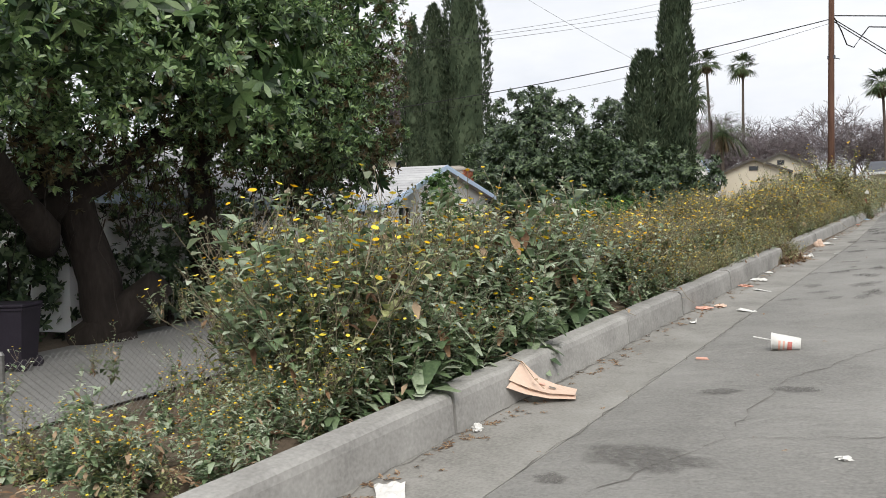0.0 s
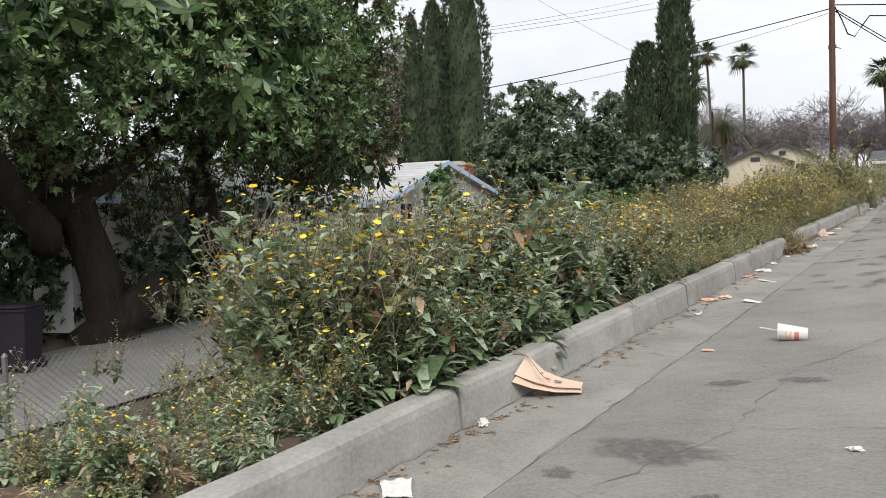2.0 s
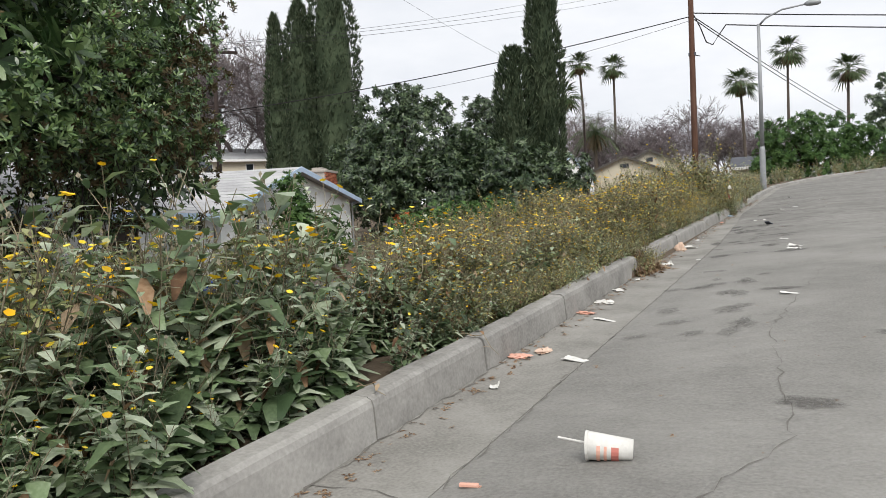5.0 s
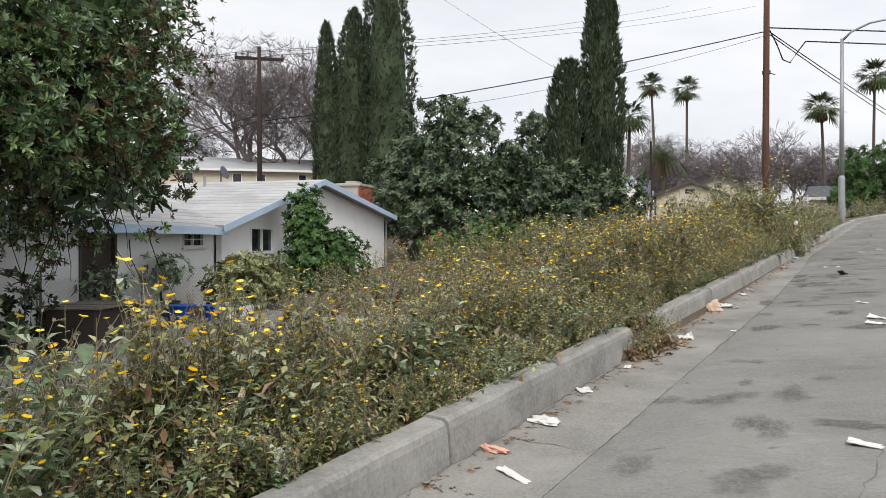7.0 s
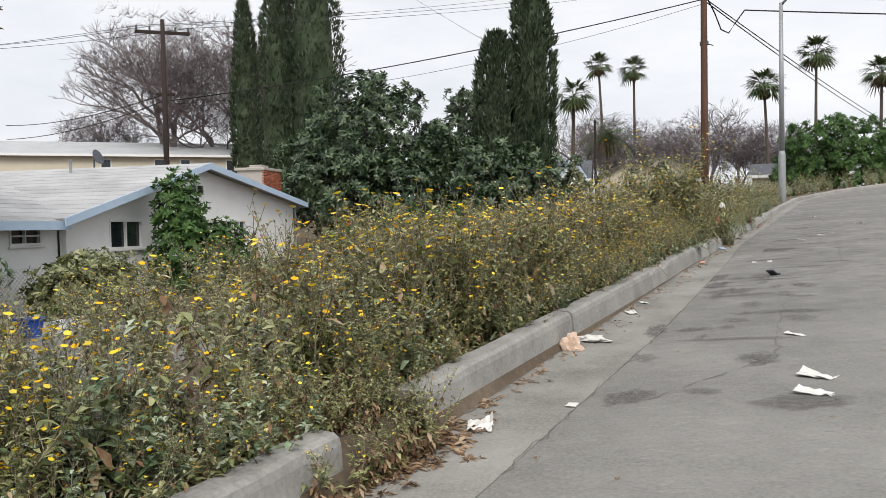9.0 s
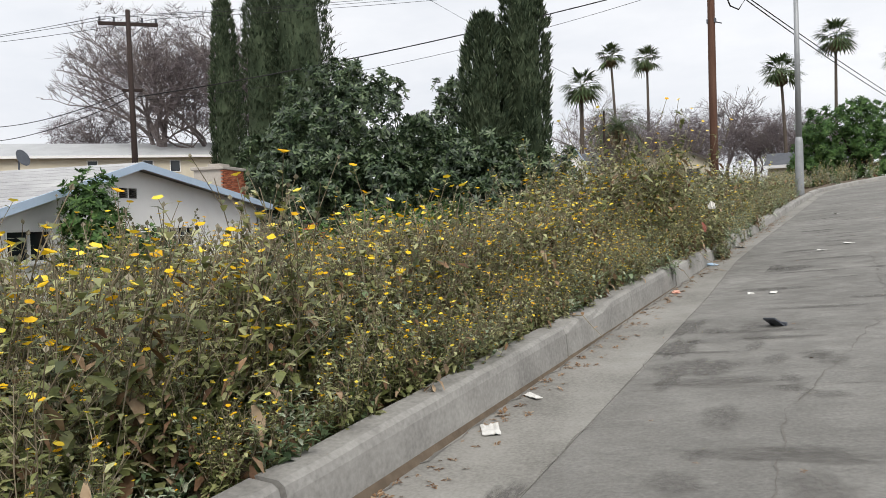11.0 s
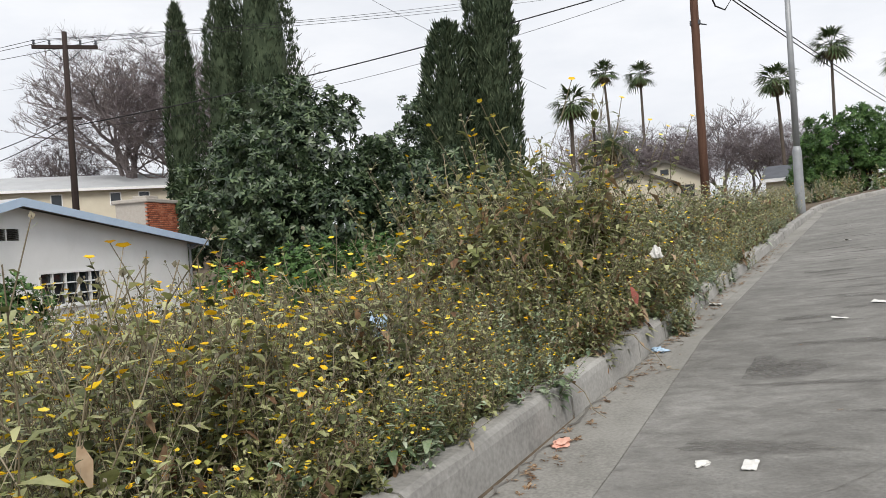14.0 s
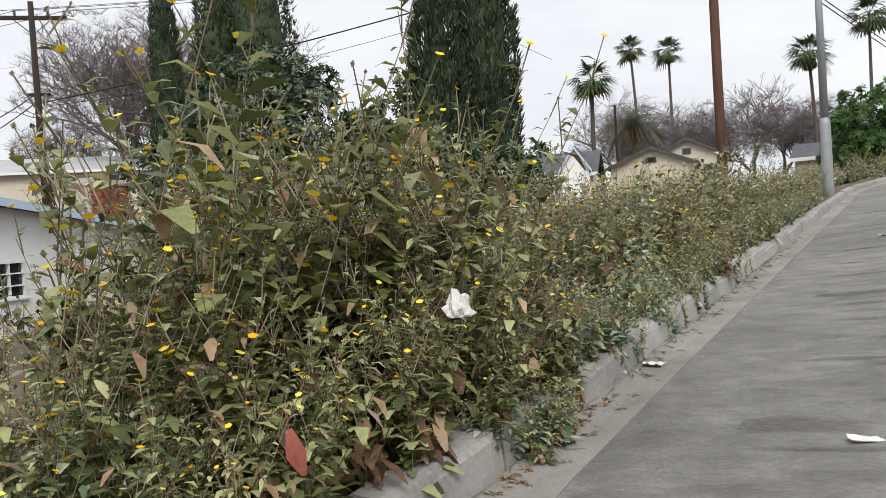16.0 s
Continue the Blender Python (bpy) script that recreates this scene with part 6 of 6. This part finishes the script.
def sheet(name, label, at, w, l, mat, seed, turn=0.0, curl=0.25, category="litter"):
    """A thin, creased sheet lying on the ground with lifted edges."""
    r = random.Random(seed)
    n = 7
    sh = Shape()
    off = Vector((r.uniform(0, 50), r.uniform(0, 50), 0))
    top = []
    for i in range(n + 1):
        for j in range(n + 1):
            u, v = i / n - 0.5, j / n - 0.5
            q = Vector((u * w * (1 + 0.15 * noise.noise(Vector((v * 4, 0, 0)) + off)), v * l * (1 + 0.15 * noise.noise(Vector((u * 4, 5, 0)) + off)), 0))
            q.z = 0.006 + curl * w * max(0, 0.7 * noise.noise(Vector((u * 4, v * 4, 1)) + off) + 0.9 * max(0, u + 0.6 * v) ** 2)
            top.append(q)
    k = n + 1
    vs = top + [q - Vector((0, 0, 0.003)) for q in top]
    m = len(top)
    fs = []
    for i in range(n):
        for j in range(n):
            a, b, c, d = i * k + j, (i + 1) * k + j, (i + 1) * k + j + 1, i * k + j + 1
            fs += [(a, b, c, d), (m + d, m + c, m + b, m + a)]
    sh.add(vs, fs)
    ob = part(name, sh, mat)
    ob.matrix_world = pose(at[0], at[1], at[2], 3, 0, turn)
    return tagged(ob, label, category)


# folded brown paper bag leaning on the kerb
p = on_road(0.0, 4.1)
bag = thing("paper_bag", "flattened brown paper takeaway bag leaning on the kerb", "paper bag", (0, 0, float(p.z)), 0)
EDGES = (((0.012, 4.06, 0.238), (0.085, 4.15, 0.125), (0.16, 4.24, 0.072), (0.275, 4.29, 0.045)),
         ((0.008, 3.90, 0.145), (0.10, 3.96, 0.098), (0.20, 4.05, 0.056), (0.315, 4.17, 0.036)),
         ((0.03, 3.96, 0.118), (0.11, 4.01, 0.075), (0.21, 4.09, 0.043), (0.30, 4.20, 0.027)),
         ((0.012, 3.86, 0.108), (0.10, 3.94, 0.062), (0.20, 4.05, 0.026), (0.32, 4.165, 0.012)),
         ((0.02, 4.04, 0.19), (0.09, 4.13, 0.09), (0.16, 4.22, 0.04), (0.275, 4.28, 0.012)))


def bag_side(name, e0, e1, label):
    """A thin creased paper side between two edges of the bag."""
    sh = Shape()
    rr = random.Random(len(name))
    rows = []
    for k in range(5):
        u = k / 4
        row = []
        for i in range(10):
            t = i / 9 * 2.999
            j = int(t)
            q0 = Vector(e0[j]).lerp(Vector(e0[j + 1]), t - j)
            q1 = Vector(e1[j]).lerp(Vector(e1[j + 1]), t - j)
            q = q0.lerp(q1, u)
            if 0 < k < 4 and 0 < i < 9:
                q.z += rr.uniform(-0.004, 0.005)
            row.append(q)
        rows.append(row)
    top = [q for row in rows for q in row]
    low = [q + Vector((0, 0, -0.0012)) for q in top]
    fs = [(k * 10 + i, k * 10 + i + 1, k * 10 + i + 11, k * 10 + i + 10) for k in range(4) for i in range(9)]
    sh.add(top, fs)
    sh.add(low, [f[::-1] for f in fs])
    return part(name, sh, m_kraft, bag, label)


bag_side("front_panel", EDGES[0], EDGES[1], "creased printed front panel")
bag_side("gusset", EDGES[1], EDGES[2], "folded side gusset")
bag_side("gusset", EDGES[2], EDGES[3], "folded side gusset")
bag_side("back_panel", EDGES[3], EDGES[4], "")
for i, (u, v, w) in enumerate(((0.32, 0.45, 0.035), (0.52, 0.5, 0.045))):
    q0 = Vector(EDGES[0][1]).lerp(Vector(EDGES[0][2]), u)
    q1 = Vector(EDGES[1][1]).lerp(Vector(EDGES[1][2]), u)
    c0 = q0.lerp(q1, v) + Vector((0.03 * i, 0.02 * i, 0.009 - 0.012 * i))
    ux = (Vector(EDGES[1][2]) - Vector(EDGES[1][1])).normalized()
    uy = (q1 - q0).normalized()
    part("print", Shape().prism([c0, c0 + ux * w, c0 + ux * w + uy * 0.02, c0 + uy * 0.02], (0, 0, 1), 0.001), m_pink if i == 0 else m_wood_grey, bag, "small faded printed mark")
# paper cup with straw
p = on_road(1.2, 5.78)
cup = thing("paper_cup", "white paper cup with faded red print lying on its side", "cup", (p.x, p.y, p.z + 0.052), 8)
part("body", Shape().tube([(-0.09, 0, 0.004), (-0.088, 0, 0.004), (0.095, 0, -0.008)], [0.058, 0.06, 0.044], 18), m_paper, cup, "", True)
part("rim", Shape().tube([(-0.098, 0, 0.004), (-0.088, 0, 0.004)], 0.063, 18), m_paper, cup)
for i, (a, b) in enumerate(((-0.05, -0.035), (-0.02, -0.008), (0.01, 0.04))):
    part("print_band", Shape().tube([(a, 0, 0.0015 - 0.065 * (a + 0.09)), (b, 0, 0.0015 - 0.065 * (b + 0.09))], [0.0607 - 0.0875 * (a + 0.088), 0.0607 - 0.0875 * (b + 0.088)], 18, cap=False), m_pink if i < 2 else m_red, cup, "faded red printed band")
part("straw", Shape().tube([(-0.09, 0.01, 0.01), (-0.22, 0.02, 0.028)], 0.005, 8), m_paper, cup)
# small red carton
p = on_road(0.7, 5.44)
box_ob = thing("small_carton", "small flattened red carton on the road", "carton", (p.x, p.y, p.z), 12)
part("panel", Shape().box((-0.04, -0.012, 0.002), (0.04, 0.012, 0.016), bevel=0.003), m_pink, box_ob)
part("flap", Shape().box((0.04, -0.011, 0.002), (0.05, 0.011, 0.005)), m_pink, box_ob)

R1 = lambda o, s: tuple(on_road(o, s) + Vector((0, 0, 0.002)))
sheet("paper_scrap", "crumpled white paper scrap in the gutter", R1(0.18, 2.5), 0.13, 0.19, m_paper, 1, 40)
crumple("paper_scrap", "torn black and white paper scrap in the gutter", R1(0.06, 3.42), (0.03, 0.04, 0.05), m_paper, 2)
crumple("paper_scrap", "small white paper scrap on the road", R1(1.84, 3.46), (0.03, 0.025, 0.02), m_paper, 3)
sheet("paper_scrap", "small white paper scrap near the gutter", R1(0.2, 6.96), 0.06, 0.07, m_paper, 4, 10, 0.6)
crumple("food_wrapper", "crumpled pink and brown food wrapper", R1(0.08, 7.75), (0.07, 0.06, 0.04), m_pink, 5)
crumple("food_wrapper", "crumpled brown paper wrapper at the kerb", R1(0.2, 7.95), (0.09, 0.05, 0.04), m_kraft, 6)
sheet("paper_scrap", "flat pale paper scrap in the gutter", R1(0.5, 7.7), 0.08, 0.18, m_paper, 7, 70)
crumple("tissue", "crumpled white tissue near the kerb", R1(0.12, 10.1), (0.06, 0.09, 0.05), m_paper, 8)
sheet("paper_scrap", "pale flat paper strip near the gutter", R1(0.34, 9.2), 0.05, 0.25, m_paper, 9, 60)
crumple("food_wrapper", "crumpled orange-pink wrapper at the kerb", R1(0.08, 9.5), (0.035, 0.09, 0.035), m_pink, 10)
sheet("paper_scrap", "small white paper in the gutter", R1(0.1, 11.76), 0.05, 0.1, m_paper, 11, 10)
sheet("napkin", "creased white napkin beside the dry leaves", R1(0.2, 13.22), 0.13, 0.18, m_paper, 12, 20, 0.5)
sheet("paper_scrap", "white paper scrap on the road", R1(1.78, 10.03), 0.08, 0.16, m_paper, 13, 80)
sheet("paper_scrap", "small white round scrap on the road", R1(0.54, 13.7), 0.06, 0.07, m_paper, 14, 0, 0.1)
sheet("napkin", "large flat white paper beside a stain", R1(1.74, 14.35), 0.1, 0.2, m_paper, 15, 65, 0.4)
sheet("napkin", "second flat white paper beside a stain", R1(1.74, 13.98), 0.09, 0.19, m_paper, 16, 75, 0.4)
crumple("paper_bag", "small crumpled brown bag against the kerb", R1(0.08, 15.1), (0.05, 0.07, 0.12), m_kraft, 17, flat=0.8)
crumple("tissue", "crumpled white tissue with dead leaves", R1(0.14, 15.48), (0.08, 0.12, 0.07), m_paper, 18)
sheet("paper_scrap", "white paper scrap in the gutter", R1(0.12, 16.8), 0.09, 0.15, m_paper, 19, 30)
sheet("paper_scrap", "small white scrap in the gutter", R1(0.1, 17.4), 0.05, 0.12, m_paper, 20, 60)
sheet("paper_scrap", "thin white scrap on the road", R1(1.57, 15.6), 0.05, 0.15, m_paper, 21, 60)
pan = thing("broken_plastic_piece", "broken dark grey plastic piece on the road", "plastic piece", R1(1.15, 19.34), 150)
part("plate", Shape().prism([(-0.06, -0.05, 0.0), (0.06, -0.06, 0.0), (0.05, 0.04, 0.05), (-0.05, 0.05, 0.06)], (0, 0, 1), 0.012), m_darkgrey, pan)
part("lip", Shape().box((-0.065, -0.075, 0.0), (0.065, -0.055, 0.03), bevel=0.004), m_darkgrey, pan)
crumple("food_wrapper", "crumpled pink wrapper and leaves in the gutter", R1(0.08, 21.25), (0.04, 0.08, 0.03), m_pink, 22)
crumple("plastic_wrapper", "crumpled pale blue plastic wrapper at the kerb", R1(0.05, 23.5), (0.05, 0.07, 0.05), m_pale_blue, 23)
crumple("white_scrap", "small white scrap on the upper road", R1(0.8, 21.02), (0.03, 0.04, 0.025), m_paper, 24)
for i, (o, s) in enumerate(((1.0, 21.0), (0.06, 10.9), (1.55, 25.2), (1.26, 24.5), (1.19, 33.0), (0.1, 25.8), (2.9, 12.2), (2.2, 28.2))):
    sheet("paper_scrap", "small pale paper scrap on the road", R1(o, s), 0.06 + 0.03 * (i % 3), 0.12, m_paper, 60 + i, 37 * i)
crumple("plastic_bag", "crumpled white plastic bag among the weeds", (-0.27, 8.3, float(land(-0.27, 8.3)) + 0.02), (0.09, 0.08, 0.15), m_paper, 25, "plastic bag", 0.9)
wbag = crumple("plastic_bag", "white plastic bag with red print in the weeds", (-0.29, 18.34, float(land(-0.29, 18.34)) + 0.02), (0.1, 0.09, 0.19), m_paper, 26, "plastic bag", 0.9)
part("print", Shape().prism([(0.0, -0.075, 0.03), (0.04, -0.075, 0.03), (0.04, -0.07, 0.08), (0.0, -0.07, 0.08)], (0.2, -1, 0), 0.006), m_red, wbag, "red printed block")
crumple("crushed_can", "small crushed blue can in the weeds by the kerb", (-0.72, 3.45, float(land(-0.72, 3.45)) + 0.03), (0.05, 0.035, 0.05), m_blue, 28, "can", 0.7)
crumple("plastic_bag", "torn white plastic bag caught in the weeds", (0.16, 23.6, float(zroad(23.6)) + 0.7), (0.05, 0.04, 0.08), m_paper, 27, "plastic bag", 0.9)
for i, (x, y, z) in enumerate(((-0.75, 21.0, 0.25), (-0.86, 21.15, 0.45), (-0.62, 20.9, 0.1))):
    crumple("plastic_film", "pale blue plastic film tangled in the weeds", (x, y, float(land(x, y)) + z), (0.1, 0.09, 0.15), m_pale_blue, 30 + i, "plastic film", 0.8)

# dead leaves and grit gathered along the kerb
g = np.random.default_rng(21)
lit = Quads()
for i in range(10):
    a = g.uniform(0, 6.28)
    lit.leaf(Vector((g.uniform(-0.03, 0.03), g.uniform(-0.03, 0.03), 0.004)), Vector((math.cos(a), math.sin(a), 0.15)), Vector((0, 0, 1)), 0.05, 0.018, 0, 0.1, 0.2)
LIT = [lit.arrays()]


def debris(label, n, o_of, s_of, seed, size=(0.4, 1.1)):
    g = np.random.default_rng(seed)
    s = s_of(g, n)
    o = o_of(g, n, s)
    at = np.array([tuple(on_road(float(a), float(b))) for a, b in zip(o, s)])
    V, F, M = spread(LIT, np.zeros(n, int), at, turns_z(g.uniform(0, 6.28, n), g.normal(0, 0.25, n)), g.uniform(size[0], size[1], n))
    tagged(new("dead_leaves", quad_mesh("dead_leaves", V, F, M, [m_dry])), label, "leaf litter", kind="stuff")


debris("brown leaf litter and grit along the kerb foot", 900, lambda g, n, s: np.abs(g.normal(0.0, 0.09, n)) + 0.02, lambda g, n: g.uniform(0, 34, n), 31, (0.15, 0.6))
debris("pile of dry leaves spilled through the broken kerb", 380, lambda g, n, s: np.abs(g.normal(0, 0.16, n)) - 0.12, lambda g, n: g.normal(12.62, 0.3, n), 32, (0.5, 1.4))
debris("scattered specks of dry debris on the road", 260, lambda g, n, s: g.uniform(0.4, 5, n), lambda g, n: g.uniform(1, 36, n), 33, (0.1, 0.35))


g = np.random.default_rng(44)
ly = g.uniform(-1.5, 6.0, 900)
lx = -g.uniform(0.25, 5.2, 900)
V, F, M = spread(LIT, np.zeros(900, int), np.stack([lx, ly, land(lx, ly) + 0.05], 1), turns_z(g.uniform(0, 6.28, 900), g.normal(0, 0.25, 900)), g.uniform(0.5, 1.3, 900))
tagged(new("dead_leaves", quad_mesh("dead_leaves", V, F, M, [m_dry])), "brown leaf litter scattered over the bare bank", "leaf litter", kind="stuff")

# one red dead leaf hanging over the kerb
q = Quads()
q.leaf(Vector((0, 0, 0)), Vector((0.25, 0.1, -1)), Vector((0.6, -0.8, 0)), 0.12, 0.05, 0, 0.0, 0.3)
q.stalk([Vector((-0.03, 0.02, 0.05)), Vector((0, 0, 0))], 0.0018, 0.0015, 0)
V, F, M = q.arrays()
red = new("red_leaf", quad_mesh("red_leaf", V, F, M, [m_dead_red]))
red.matrix_world = pose(0.2, 22.65, float(zroad(22.65)) + 0.6)
tagged(red, "single dull red dead leaf hanging from a weed", "leaf")
